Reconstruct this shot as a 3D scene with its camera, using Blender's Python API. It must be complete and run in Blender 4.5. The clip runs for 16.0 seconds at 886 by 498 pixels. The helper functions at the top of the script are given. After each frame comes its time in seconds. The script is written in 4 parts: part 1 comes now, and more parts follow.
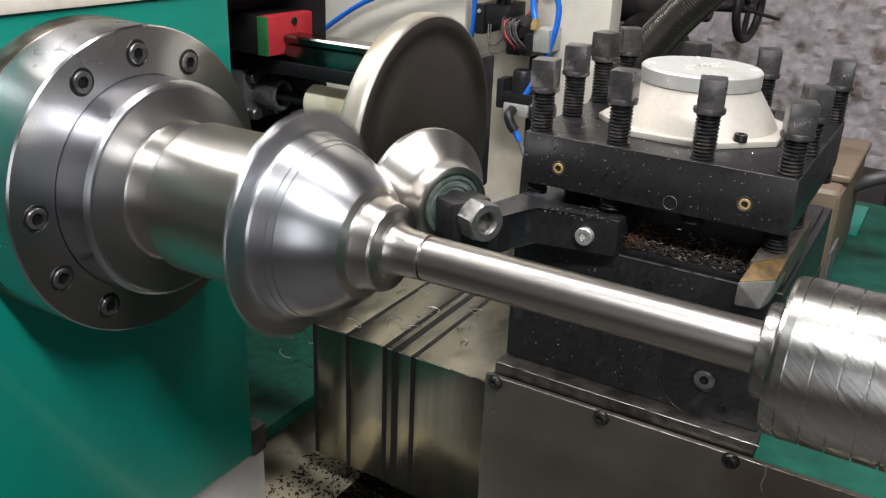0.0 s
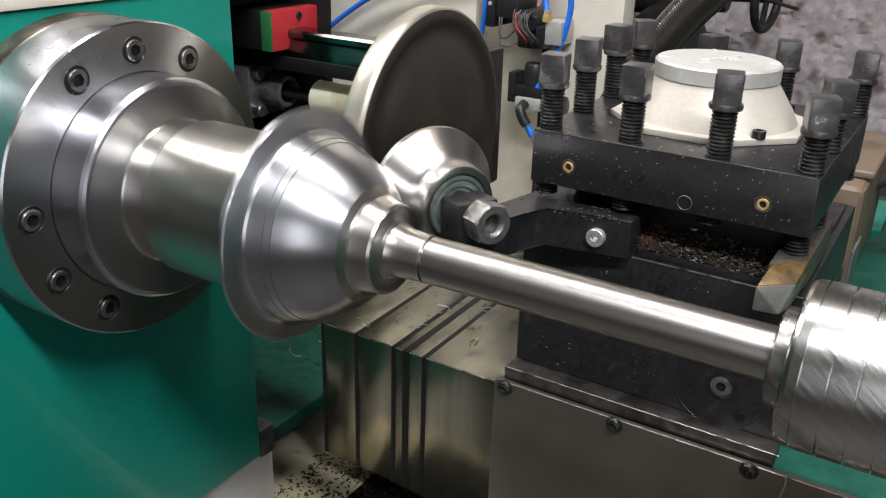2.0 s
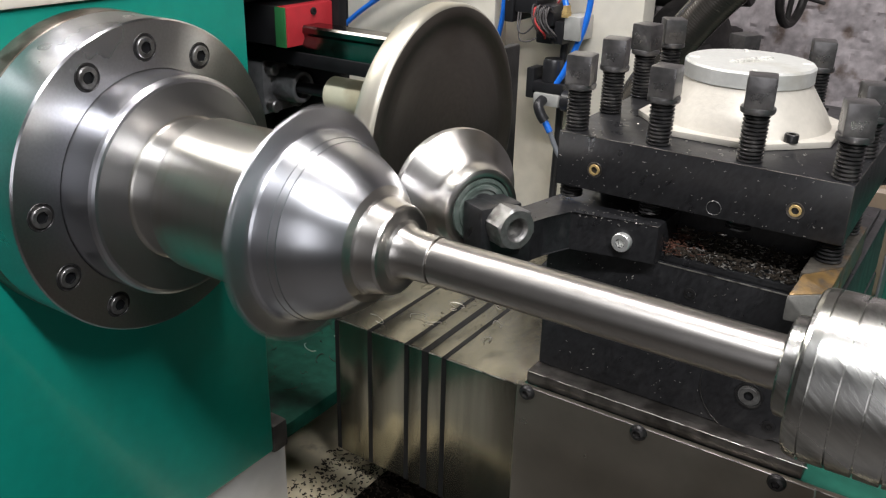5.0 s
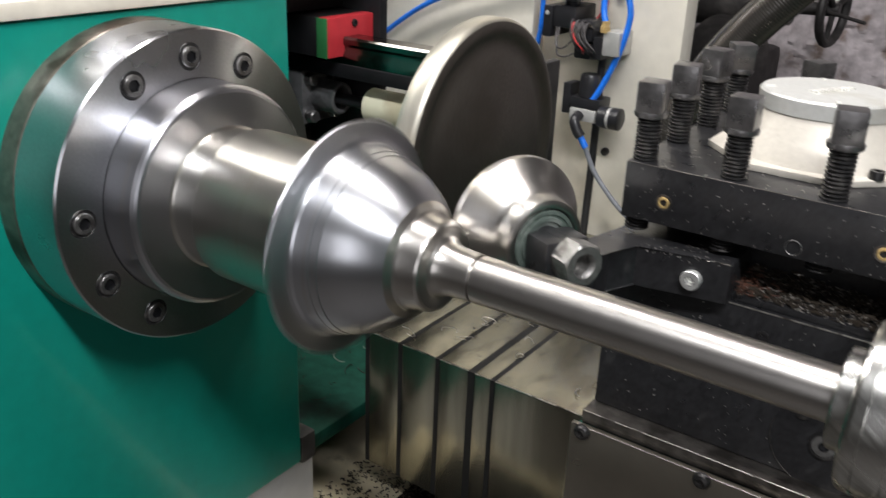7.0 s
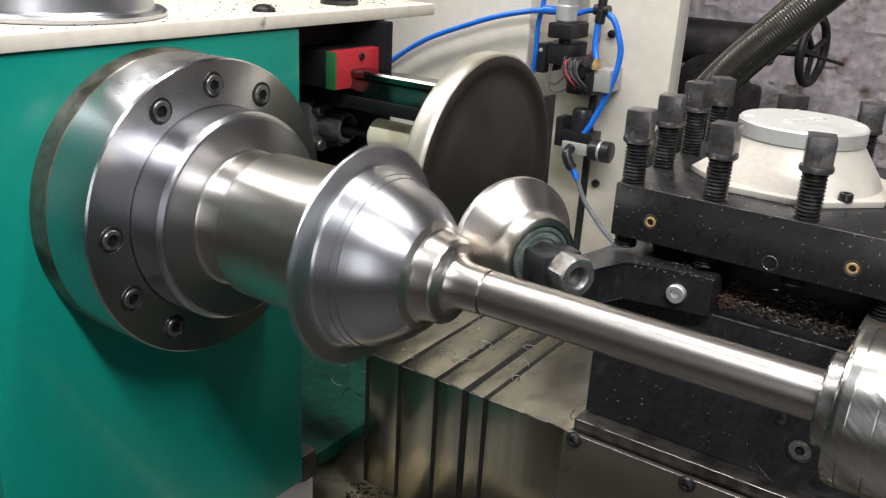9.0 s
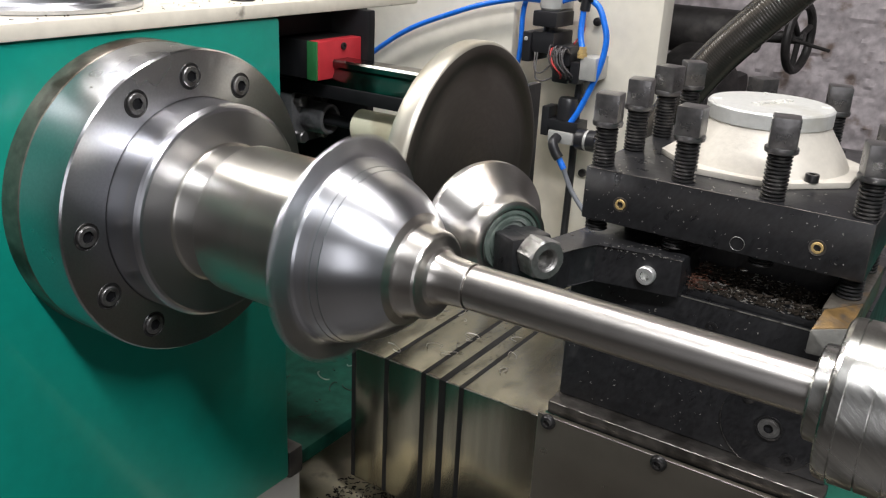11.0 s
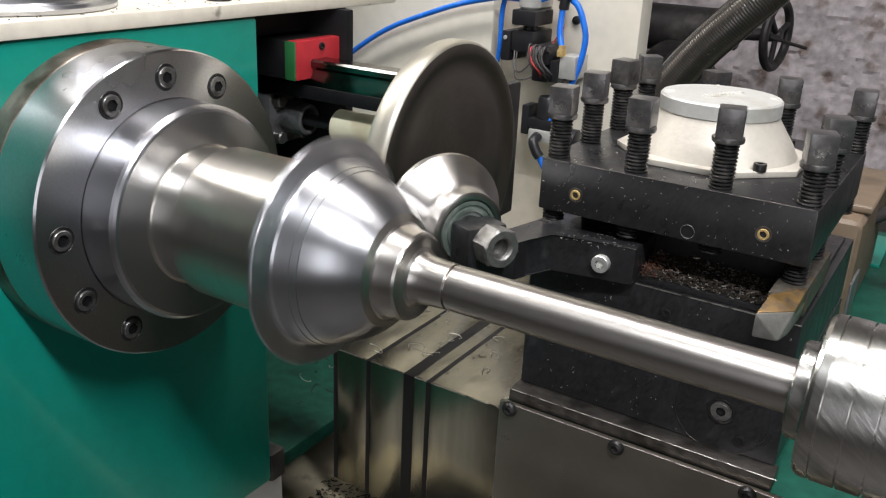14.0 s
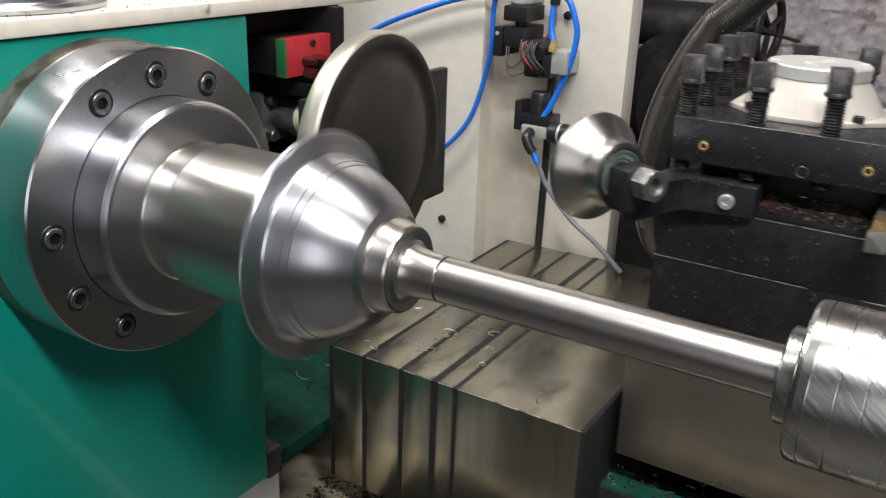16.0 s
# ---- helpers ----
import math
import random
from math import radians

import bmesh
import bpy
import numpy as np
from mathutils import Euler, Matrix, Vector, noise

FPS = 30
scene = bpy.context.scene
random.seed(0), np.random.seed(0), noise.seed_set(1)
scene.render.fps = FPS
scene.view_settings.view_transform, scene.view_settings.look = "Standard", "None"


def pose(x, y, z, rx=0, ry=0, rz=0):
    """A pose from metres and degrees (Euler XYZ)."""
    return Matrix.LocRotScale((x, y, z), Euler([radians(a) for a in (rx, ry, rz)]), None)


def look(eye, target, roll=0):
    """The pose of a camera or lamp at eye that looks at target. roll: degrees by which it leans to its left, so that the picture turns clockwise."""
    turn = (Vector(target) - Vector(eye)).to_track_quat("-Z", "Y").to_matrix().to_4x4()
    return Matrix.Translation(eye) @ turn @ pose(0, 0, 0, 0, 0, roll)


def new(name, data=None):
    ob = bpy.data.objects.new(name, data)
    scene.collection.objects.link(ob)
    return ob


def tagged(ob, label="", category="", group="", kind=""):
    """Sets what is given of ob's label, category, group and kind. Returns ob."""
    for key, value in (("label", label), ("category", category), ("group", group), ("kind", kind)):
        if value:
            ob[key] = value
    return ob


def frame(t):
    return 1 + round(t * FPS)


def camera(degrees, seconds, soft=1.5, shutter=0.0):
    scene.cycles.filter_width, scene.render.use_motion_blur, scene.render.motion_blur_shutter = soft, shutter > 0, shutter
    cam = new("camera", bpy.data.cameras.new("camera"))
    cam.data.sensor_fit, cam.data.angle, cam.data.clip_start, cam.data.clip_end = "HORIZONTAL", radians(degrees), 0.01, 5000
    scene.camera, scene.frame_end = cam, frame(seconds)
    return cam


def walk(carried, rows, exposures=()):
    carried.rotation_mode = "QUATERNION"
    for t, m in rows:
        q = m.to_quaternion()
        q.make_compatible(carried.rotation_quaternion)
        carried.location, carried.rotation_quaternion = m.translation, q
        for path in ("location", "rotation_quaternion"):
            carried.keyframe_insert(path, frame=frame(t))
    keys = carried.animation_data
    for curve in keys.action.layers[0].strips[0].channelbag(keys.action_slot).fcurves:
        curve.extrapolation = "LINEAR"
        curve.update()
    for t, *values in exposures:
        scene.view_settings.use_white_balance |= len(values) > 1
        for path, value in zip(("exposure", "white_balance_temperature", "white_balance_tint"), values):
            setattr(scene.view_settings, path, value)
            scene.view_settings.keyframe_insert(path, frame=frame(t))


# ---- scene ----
cam = camera(53.72, 16.0, soft=1.25, shutter=0.5)
AX = 1.05   # height of the spindle axis over the floor
walk(cam, [
    (0, pose(0.5168, -0.4384, 1.2682, 67.527, -2.103, 30.912)),
    (0.5, pose(0.5178, -0.4275, 1.2714, 67.266, -1.927, 31.313)),
    (1, pose(0.5177, -0.4204, 1.2700, 67.414, -1.733, 31.615)),
    (1.5, pose(0.5131, -0.4177, 1.2675, 67.261, -1.665, 31.892)),
    (2, pose(0.5155, -0.4180, 1.2663, 67.055, -1.445, 31.906)),
    (2.5, pose(0.5141, -0.4143, 1.2661, 66.805, -1.356, 32.065)),
    (3, pose(0.5088, -0.4114, 1.2689, 66.669, -1.340, 32.394)),
    (3.5, pose(0.5090, -0.4088, 1.2690, 66.848, -1.185, 32.631)),
    (4, pose(0.5133, -0.4067, 1.2702, 66.723, -1.196, 33.150)),
    (6.5, pose(0.5216, -0.4065, 1.2688, 66.407, -1.691, 34.118)),
    (7, pose(0.5066, -0.4074, 1.2710, 67.102, -2.114, 35.524)),
    (7.5, pose(0.4784, -0.4142, 1.2783, 68.415, -2.737, 37.448)),
    (8, pose(0.4669, -0.4212, 1.2785, 69.339, -2.616, 37.623)),
    (8.5, pose(0.4835, -0.4269, 1.2726, 69.462, -2.744, 35.899)),
    (9, pose(0.5147, -0.4493, 1.2718, 69.548, -2.874, 34.682)),
    (11.5, pose(0.5094, -0.4365, 1.2697, 68.873, -2.589, 33.746)),
    (12, pose(0.5089, -0.4372, 1.2717, 68.995, -2.578, 33.754)),
    (12.5, pose(0.5085, -0.4342, 1.2701, 69.049, -2.436, 33.513)),
    (13, pose(0.5075, -0.4307, 1.2693, 68.931, -2.544, 33.037)),
    (13.5, pose(0.5088, -0.4319, 1.2706, 68.913, -2.536, 32.707)),
    (14, pose(0.5095, -0.4341, 1.2694, 68.947, -2.494, 32.460)),
    (14.5, pose(0.5106, -0.4364, 1.2673, 68.944, -2.655, 32.246)),
    (15, pose(0.5077, -0.4382, 1.2652, 68.765, -2.590, 32.067)),
    (15.5, pose(0.5093, -0.4340, 1.2683, 68.583, -2.303, 31.974)),
    (16, pose(0.5161, -0.4345, 1.2663, 68.932, -1.846, 32.107)),
])

# ---- world and lamps ----
world = bpy.data.worlds.new("workshop_air")
scene.world = world
world.use_nodes = True
world.node_tree.nodes["Background"].inputs[0].default_value = (0.30, 0.33, 0.38, 1)
world.node_tree.nodes["Background"].inputs[1].default_value = 0.08


def area_lamp(name, place, size_x, size_y, watts, colour):
    data = bpy.data.lights.new(name, "AREA")
    data.shape, data.size, data.size_y, data.energy, data.color = "RECTANGLE", size_x, size_y, watts, colour
    ob = new(name, data)
    ob.matrix_world = place
    return ob


# rows of fluorescent tubes under the ceiling along the machine, and an added fill lamp in front of it
area_lamp("tube_light", pose(1.05, -0.72, AX + 1.35), 1.2, 0.10, 50, (0.965, 0.965, 1.0))
area_lamp("tube_light_rear", pose(0.20, 0.18, AX + 1.45), 1.2, 0.10, 23, (1.0, 0.955, 0.945))
area_lamp("tube_light_far", pose(-1.35, -0.12, AX + 1.45), 1.2, 0.34, 28, (1.0, 0.97, 0.93))
area_lamp("front_fill_light", look((1.2, -2.6, AX + 0.6), (0.1, 0.2, AX)), 0.9, 1.4, 11, (0.95, 0.945, 1.0))

# ---- materials ----


def material(name, base, rough=0.5, metal=0.0, spots=None, fine=60.0, coarse=6.0, vary=0.15, bump=0.0, bump_scale=200.0,
             aniso=0.0, coat=0.0, stain=0.45, spec=0.5, stretch=(1, 1, 1), rough_vary=0.1, axis="X", amount=1.0, turned=(0, 0, 0)):
    """A surface with grain and stains at two scales. spots: colour of the dirt, wear or painted reflection."""
    m = bpy.data.materials.new(name)
    m.use_nodes = True
    nt = m.node_tree
    b = nt.nodes["Principled BSDF"]
    co = nt.nodes.new("ShaderNodeTexCoord")
    mp = nt.nodes.new("ShaderNodeMapping")
    mp.vector_type = "TEXTURE"
    mp.inputs["Scale"].default_value = [1 / k for k in stretch]
    mp.inputs["Rotation"].default_value = [radians(a) for a in turned]
    nt.links.new(co.outputs["Object"], mp.inputs[0])

    def noise_tex(scale, detail=6):
        n = nt.nodes.new("ShaderNodeTexNoise")
        n.inputs["Scale"].default_value, n.inputs["Detail"].default_value = scale, detail
        nt.links.new(mp.outputs[0], n.inputs["Vector"])
        return n

    n1, n2 = noise_tex(fine), noise_tex(coarse, 8)
    ramp = nt.nodes.new("ShaderNodeValToRGB")
    lo = [c * (1 - vary) for c in base]
    hi = [min(1, c * (1 + vary)) for c in base]
    ramp.color_ramp.elements[0].position, ramp.color_ramp.elements[1].position = 0.3, 0.7
    ramp.color_ramp.elements[0].color, ramp.color_ramp.elements[1].color = (*lo, 1), (*hi, 1)
    nt.links.new(n1.outputs["Fac"], ramp.inputs[0])
    out = ramp.outputs[0]
    if spots:
        mask = nt.nodes.new("ShaderNodeMapRange")
        mask.inputs["From Min"].default_value, mask.inputs["From Max"].default_value = 1 - stain, 1.12 - stain
        mask.inputs["To Max"].default_value = amount
        nt.links.new(n2.outputs["Fac"], mask.inputs[0])
        mix = nt.nodes.new("ShaderNodeMix")
        mix.data_type = "RGBA"
        mix.inputs["B"].default_value = (*spots, 1)
        nt.links.new(mask.outputs[0], mix.inputs["Factor"])
        nt.links.new(out, mix.inputs["A"])
        out = mix.outputs["Result"]
    nt.links.new(out, b.inputs["Base Color"])
    rr = nt.nodes.new("ShaderNodeMapRange")
    rr.inputs["To Min"].default_value, rr.inputs["To Max"].default_value = max(0.02, rough - rough_vary), min(1, rough + rough_vary)
    nt.links.new(n2.outputs["Fac"], rr.inputs[0])
    nt.links.new(rr.outputs[0], b.inputs["Roughness"])
    b.inputs["Metallic"].default_value = metal
    b.inputs["Specular IOR Level"].default_value = spec
    b.inputs["Coat Weight"].default_value = coat
    if aniso:
        b.inputs["Anisotropic"].default_value, b.inputs["Anisotropic Rotation"].default_value = aniso, 0.25
        tg = nt.nodes.new("ShaderNodeTangent")
        tg.direction_type, tg.axis = "RADIAL", axis
        nt.links.new(tg.outputs[0], b.inputs["Tangent"])
    if bump:
        n3 = noise_tex(bump_scale, 4)
        bp = nt.nodes.new("ShaderNodeBump")
        bp.inputs["Strength"].default_value, bp.inputs["Distance"].default_value = bump, 0.001
        nt.links.new(n3.outputs["Fac"], bp.inputs["Height"])
        nt.links.new(bp.outputs[0], b.inputs["Normal"])
    return m


M_STEEL = material("turned_steel", (0.49, 0.495, 0.52), 0.31, 1.0, (0.52, 0.50, 0.46), 900, 14, 0.04, 0.012, 900, 0.5, stretch=(6, 0.35, 0.35), stain=0.42, amount=0.4, rough_vary=0.03)
M_PRESS = material("brushed_rod_steel", (0.54, 0.515, 0.485), 0.33, 1.0, (0.45, 0.42, 0.38), 900, 14, 0.05, 0.02, 900, 0.50, stretch=(6, 0.35, 0.35), stain=0.42, amount=0.4, rough_vary=0.03)
# turned steel again, its warm tint standing in for a reflection on the neck
M_NECK = material("turned_neck_steel_reflection_tint", (0.63, 0.61, 0.555), 0.30, 1.0, (0.58, 0.54, 0.46), 900, 14, 0.04, 0.012, 900, 0.6, stretch=(6, 0.35, 0.35), stain=0.42, amount=0.4, rough_vary=0.03)
M_COLLAR = material("warm_collar_steel", (0.59, 0.565, 0.53), 0.32, 1.0, (0.50, 0.47, 0.42), 700, 10, 0.05, 0.03, 700, 0.5, stretch=(8, 0.3, 0.3), stain=0.42, amount=0.5, rough_vary=0.04)
M_FACE = material("turned_flange_steel", (0.53, 0.535, 0.55), 0.29, 1.0, (0.42, 0.41, 0.39), 500, 12, 0.06, 0.05, 700, 0.75, stain=0.42, amount=0.5, rough_vary=0.05)
M_WORK = material("spun_sheet_steel", (0.59, 0.60, 0.625), 0.33, 1.0, (0.52, 0.49, 0.45), 700, 10, 0.05, 0.04, 700, 0.6, stretch=(8, 0.3, 0.3), stain=0.42, amount=0.5, rough_vary=0.05)
M_ROLLER = material("polished_roller_steel", (0.46, 0.445, 0.42), 0.33, 1.0, (0.36, 0.30, 0.21), 400, 18, 0.05, 0.03, 500, 0.3, stain=0.45, amount=0.65)
M_DISC = material("dark_sheet_steel_disc", (0.135, 0.122, 0.105), 0.42, 0.9, (0.085, 0.074, 0.062), 300, 9, 0.12, 0.05, 500, 0.2, stain=0.46, amount=0.7)
M_RIM = material("worn_disc_rim_steel", (0.54, 0.515, 0.44), 0.43, 0.9, (0.46, 0.41, 0.32), 300, 20, 0.10, 0.08, 400, 0.3, stain=0.44)
M_QUILL = material("scratched_tailstock_steel", (0.70, 0.695, 0.66), 0.27, 1.0, (0.22, 0.215, 0.185), 300, 30, 0.12, 0.17, 160, 0.3, stretch=(0.22, 1.0, 2.2), stain=0.47, amount=0.7, rough_vary=0.12, turned=(0, 38, 0))
M_BOLT = material("socket_screw_black_oxide", (0.026, 0.025, 0.025), 0.34, 0.5, (0.085, 0.08, 0.075), 300, 80, 0.25, 0.12, 600)
M_CAPHEAD = material("worn_cap_screw_head", (0.20, 0.195, 0.19), 0.34, 0.85, (0.09, 0.085, 0.08), 300, 80, 0.25, 0.12, 600, stain=0.46)
M_RING = material("dirty_flange_ring", (0.22, 0.195, 0.165), 0.42, 0.9, (0.08, 0.065, 0.05), 120, 26, 0.2, 0.1, 300, 0.4, stain=0.48)
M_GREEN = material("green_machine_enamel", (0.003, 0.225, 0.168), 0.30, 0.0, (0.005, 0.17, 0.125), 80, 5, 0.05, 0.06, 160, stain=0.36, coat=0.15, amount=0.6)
# darker and duller green than the enamel
M_GREEN_DULL = material("dark_green_paint", (0.012, 0.082, 0.056), 0.55, 0.0, (0.012, 0.030, 0.024), 60, 9, 0.25, 0.2, 150, stain=0.46, spec=0.2)
M_BLACK = material("black_oxide_tool_steel", (0.014, 0.014, 0.015), 0.33, 0.0, (0.034, 0.033, 0.033), 420, 70, 0.4, 0.10, 500, stain=0.38, rough_vary=0.18, spec=0.55, amount=0.7, stretch=(1, 1, 0.5), turned=(0, 30, 0))
# black paint, also used to colour in the shade of sockets and recesses
M_DARK = material("black_paint_and_recess_shade", (0.006, 0.006, 0.007), 0.55, 0.0, (0.015, 0.015, 0.014), 60, 8, 0.3, spec=0.3)
# upright streaks: oil stains, and dark reflections put into the colour
M_COVER = material("oiled_sheet_steel_cover", (0.36, 0.34, 0.27), 0.24, 0.95, (0.10, 0.09, 0.07), 60, 16, 0.12, 0.07, 60, stain=0.465, rough_vary=0.10, amount=0.6, stretch=(1.6, 0.7, 0.16))
M_SEAM = material("black_rubber_wiper", (0.012, 0.012, 0.012), 0.6)
M_APRON = material("oil_stained_steel_plate", (0.48, 0.445, 0.375), 0.29, 0.95, (0.27, 0.22, 0.165), 30, 4, 0.08, 0.04, 60, stain=0.46, amount=0.75)
M_STRIP = material("worn_wiper_strip_steel", (0.12, 0.11, 0.10), 0.42, 0.8, (0.05, 0.045, 0.04), 90, 34, 0.3, 0.2, 200, stain=0.48)
M_STRIP_EDGE = material("rubbed_bare_edge", (0.56, 0.535, 0.48), 0.40, 0.9, (0.10, 0.09, 0.08), 200, 90, 0.2, stain=0.50)
M_CAST = material("cast_aluminium_cap", (0.53, 0.495, 0.43), 0.46, 0.15, (0.40, 0.33, 0.23), 220, 14, 0.05, 0.14, 380, stain=0.42, amount=0.6)
M_LID = material("grey_cast_lid", (0.56, 0.56, 0.53), 0.42, 0.3, (0.42, 0.40, 0.34), 260, 26, 0.06, 0.12, 500, stain=0.40, amount=0.6)
M_HEAD = material("worn_bolt_head", (0.135, 0.130, 0.128), 0.30, 0.75, (0.19, 0.185, 0.18), 200, 90, 0.2, 0.12, 500, stain=0.42)
M_GREYPANEL = material("light_grey_panel", (0.50, 0.49, 0.47), 0.5, 0.0, (0.30, 0.28, 0.25), 40, 8, 0.06)
M_OIL = material("black_oil_film", (0.012, 0.010, 0.008), 0.18, 0.0, (0.04, 0.03, 0.02), 60, 20, 0.3, 0.2, 90)
M_CREAM = material("cream_painted_steel", (0.74, 0.70, 0.60), 0.42, 0.0, (0.50, 0.44, 0.34), 60, 7, 0.04, 0.08, 200, stain=0.36, amount=0.6)
M_BEIGE = material("yellowed_cream_paint", (0.70, 0.64, 0.54), 0.45, 0.0, (0.48, 0.38, 0.26), 50, 6, 0.06, 0.08, 200, stain=0.36, amount=0.55)
M_CREAM_WORN = material("chipped_cream_plate", (0.66, 0.615, 0.515), 0.45, 0.0, (0.10, 0.08, 0.06), 90, 40, 0.06, 0.10, 200, stain=0.355, amount=0.9)
M_TRAY = material("cream_tray_with_oil", (0.70, 0.62, 0.44), 0.40, 0.0, (0.16, 0.115, 0.06), 60, 16, 0.1, 0.1, 150, stain=0.40)
M_HOUSING = material("brown_cast_paint", (0.17, 0.125, 0.085), 0.5, 0.0, (0.10, 0.075, 0.05), 60, 9, 0.08, 0.2, 160, stain=0.45)
M_RED = material("red_painted_block", (0.42, 0.026, 0.034), 0.40, 0.0, (0.32, 0.03, 0.03), 80, 18, 0.08, 0.1, 200)
M_LEAF = material("green_side_paint", (0.02, 0.13, 0.04), 0.45)
M_NYLON = material("cream_nylon_sleeve", (0.72, 0.70, 0.52), 0.5, 0.0, (0.55, 0.50, 0.34), 60, 20, 0.05)
M_IRON = material("dark_cast_iron", (0.035, 0.033, 0.032), 0.55, 0.4, (0.08, 0.075, 0.07), 60, 14, 0.3, 0.3, 150)
M_GREYIRON = material("grey_clevis_iron", (0.23, 0.23, 0.235), 0.32, 0.7, (0.08, 0.08, 0.08), 90, 30, 0.2, 0.3, 300)
M_ROD = material("oily_guide_rail_steel", (0.17, 0.165, 0.155), 0.20, 1.0, (0.06, 0.055, 0.05), 60, 30, 0.15, stain=0.48)
M_BLUE = material("blue_air_tube", (0.015, 0.16, 0.70), 0.28, 0.0, coat=0.3)
M_PLASTIC = material("black_plastic", (0.016, 0.016, 0.018), 0.38)
M_GREYPL = material("grey_valve_body", (0.46, 0.46, 0.44), 0.42, 0.3)
M_BRASS = material("brass_fitting", (0.78, 0.56, 0.24), 0.28, 0.6)
M_WIRE = material("dark_cable", (0.05, 0.045, 0.045), 0.5)
M_WIRE_RED = material("red_cable", (0.42, 0.03, 0.03), 0.5)
M_HOSE = material("oily_corrugated_hose", (0.036, 0.033, 0.029), 0.17, 0.1, (0.085, 0.075, 0.062), 80, 60, 0.35, 0.8, 130, stain=0.44, rough_vary=0.08)
M_TOOL = material("brazed_tool_steel", (0.10, 0.09, 0.075), 0.40, 0.6, (0.20, 0.12, 0.05), 160, 70, 0.35, 0.5, 260, stain=0.48)
M_BRAZE = material("golden_braze", (0.17, 0.105, 0.04), 0.32, 0.4, (0.06, 0.052, 0.045), 120, 75, 0.3, 0.5, 220, stain=0.50)
M_CARBIDE = material("carbide_tip", (0.17, 0.165, 0.15), 0.42, 0.1, (0.12, 0.075, 0.035), 120, 60, 0.2, 0.5, 300, stain=0.44)
M_NUT = material("zinc_plated_steel", (0.24, 0.235, 0.225), 0.46, 0.85, (0.13, 0.12, 0.11), 200, 70, 0.2, 0.15, 300)
M_ZINC = material("bright_zinc_screw", (0.82, 0.82, 0.79), 0.32, 0.75, (0.55, 0.54, 0.50), 200, 60, 0.1)
M_BEARING = material("greased_bearing_shield", (0.16, 0.20, 0.175), 0.34, 0.5, (0.30, 0.33, 0.30), 90, 50, 0.3)
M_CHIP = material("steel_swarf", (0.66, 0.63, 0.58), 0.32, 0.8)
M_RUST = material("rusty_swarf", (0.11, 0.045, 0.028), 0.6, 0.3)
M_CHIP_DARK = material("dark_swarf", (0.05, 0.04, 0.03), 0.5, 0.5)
M_STONE = material("rough_stone_wall", (0.50, 0.455, 0.465), 0.85, 0.0, (0.17, 0.12, 0.09), 50, 17, 0.26, 1.0, 40, stain=0.455, amount=0.85)
M_PLASTER = material("workshop_plaster", (0.175, 0.172, 0.166), 0.85, 0.0, (0.11, 0.105, 0.10), 12, 2, 0.1, 0.4, 30)
# floor colour lowered to hold the shade below the machine, which the steel reflects
M_CONCRETE = material("shade_darkened_concrete", (0.055, 0.050, 0.046), 0.6, 0.0, (0.025, 0.022, 0.02), 12, 2, 0.2, 0.5, 40)
M_TUBE_GREY = material("grey_air_tube", (0.17, 0.18, 0.20), 0.4)
M_MARK = material("raised_bare_letters", (0.80, 0.79, 0.74), 0.35, 0.4)

# ---- mesh helpers ----


def box(bm, x0, x1, y0, y1, z0, z1, bevel=0.0, seg=2, m=None):
    vs = bmesh.ops.create_cube(bm, size=1.0)["verts"]
    bmesh.ops.scale(bm, verts=vs, vec=(x1 - x0, y1 - y0, z1 - z0))
    bmesh.ops.translate(bm, verts=vs, vec=((x0 + x1) / 2, (y0 + y1) / 2, (z0 + z1) / 2))
    if m is not None:
        bmesh.ops.transform(bm, verts=vs, matrix=m)
    if bevel:
        es = list({e for v in vs for e in v.link_edges})
        bmesh.ops.bevel(bm, geom=es, offset=bevel, segments=seg, affect="EDGES", profile=0.6)
    return bm


def boxm(*a, **k):
    return box(bmesh.new(), *a, **k)


def frame_of(p0, way):
    """Rotation whose x axis points along way, set at p0."""
    x = Vector(way).normalized()
    up = Vector((0, 0, 1)) if abs(x.z) < 0.95 else Vector((0, 1, 0))
    y = up.cross(x).normalized()
    z = x.cross(y)
    m = Matrix((x, y, z)).transposed().to_4x4()
    m.translation = p0
    return m


def lathe(bm, profile, p0=(0, 0, 0), way=(1, 0, 0), seg=64, turn=0.0):
    """Turns (along, radius) pairs round the line from p0 along way."""
    m = frame_of(p0, way)
    rings = []
    for s, r in profile:
        if r < 1e-6:
            rings.append([bm.verts.new(m @ Vector((s, 0, 0)))])
        else:
            rings.append([bm.verts.new(m @ Vector((s, r * math.cos(a), r * math.sin(a))))
                          for a in (turn + 2 * math.pi * k / seg for k in range(seg))])
    for a, b in zip(rings, rings[1:]):
        for k in range(seg):
            j = (k + 1) % seg
            if len(a) == 1 and len(b) == 1:
                continue
            if len(a) == 1:
                bm.faces.new((a[0], b[k], b[j]))
            elif len(b) == 1:
                bm.faces.new((a[k], b[0], a[j]))
            else:
                bm.faces.new((a[k], b[k], b[j], a[j]))
    return bm


def lathem(*a, **k):
    return lathe(bmesh.new(), *a, **k)


def rod(bm, p0, p1, r, seg=20, edge=0.0):
    p0, p1 = Vector(p0), Vector(p1)
    n = (p1 - p0).length
    e = edge or min(r, n) * 0.12
    return lathe(bm, [(0, 0), (0, r - e), (e, r), (n - e, r), (n, r - e), (n, 0)], p0, p1 - p0, seg)


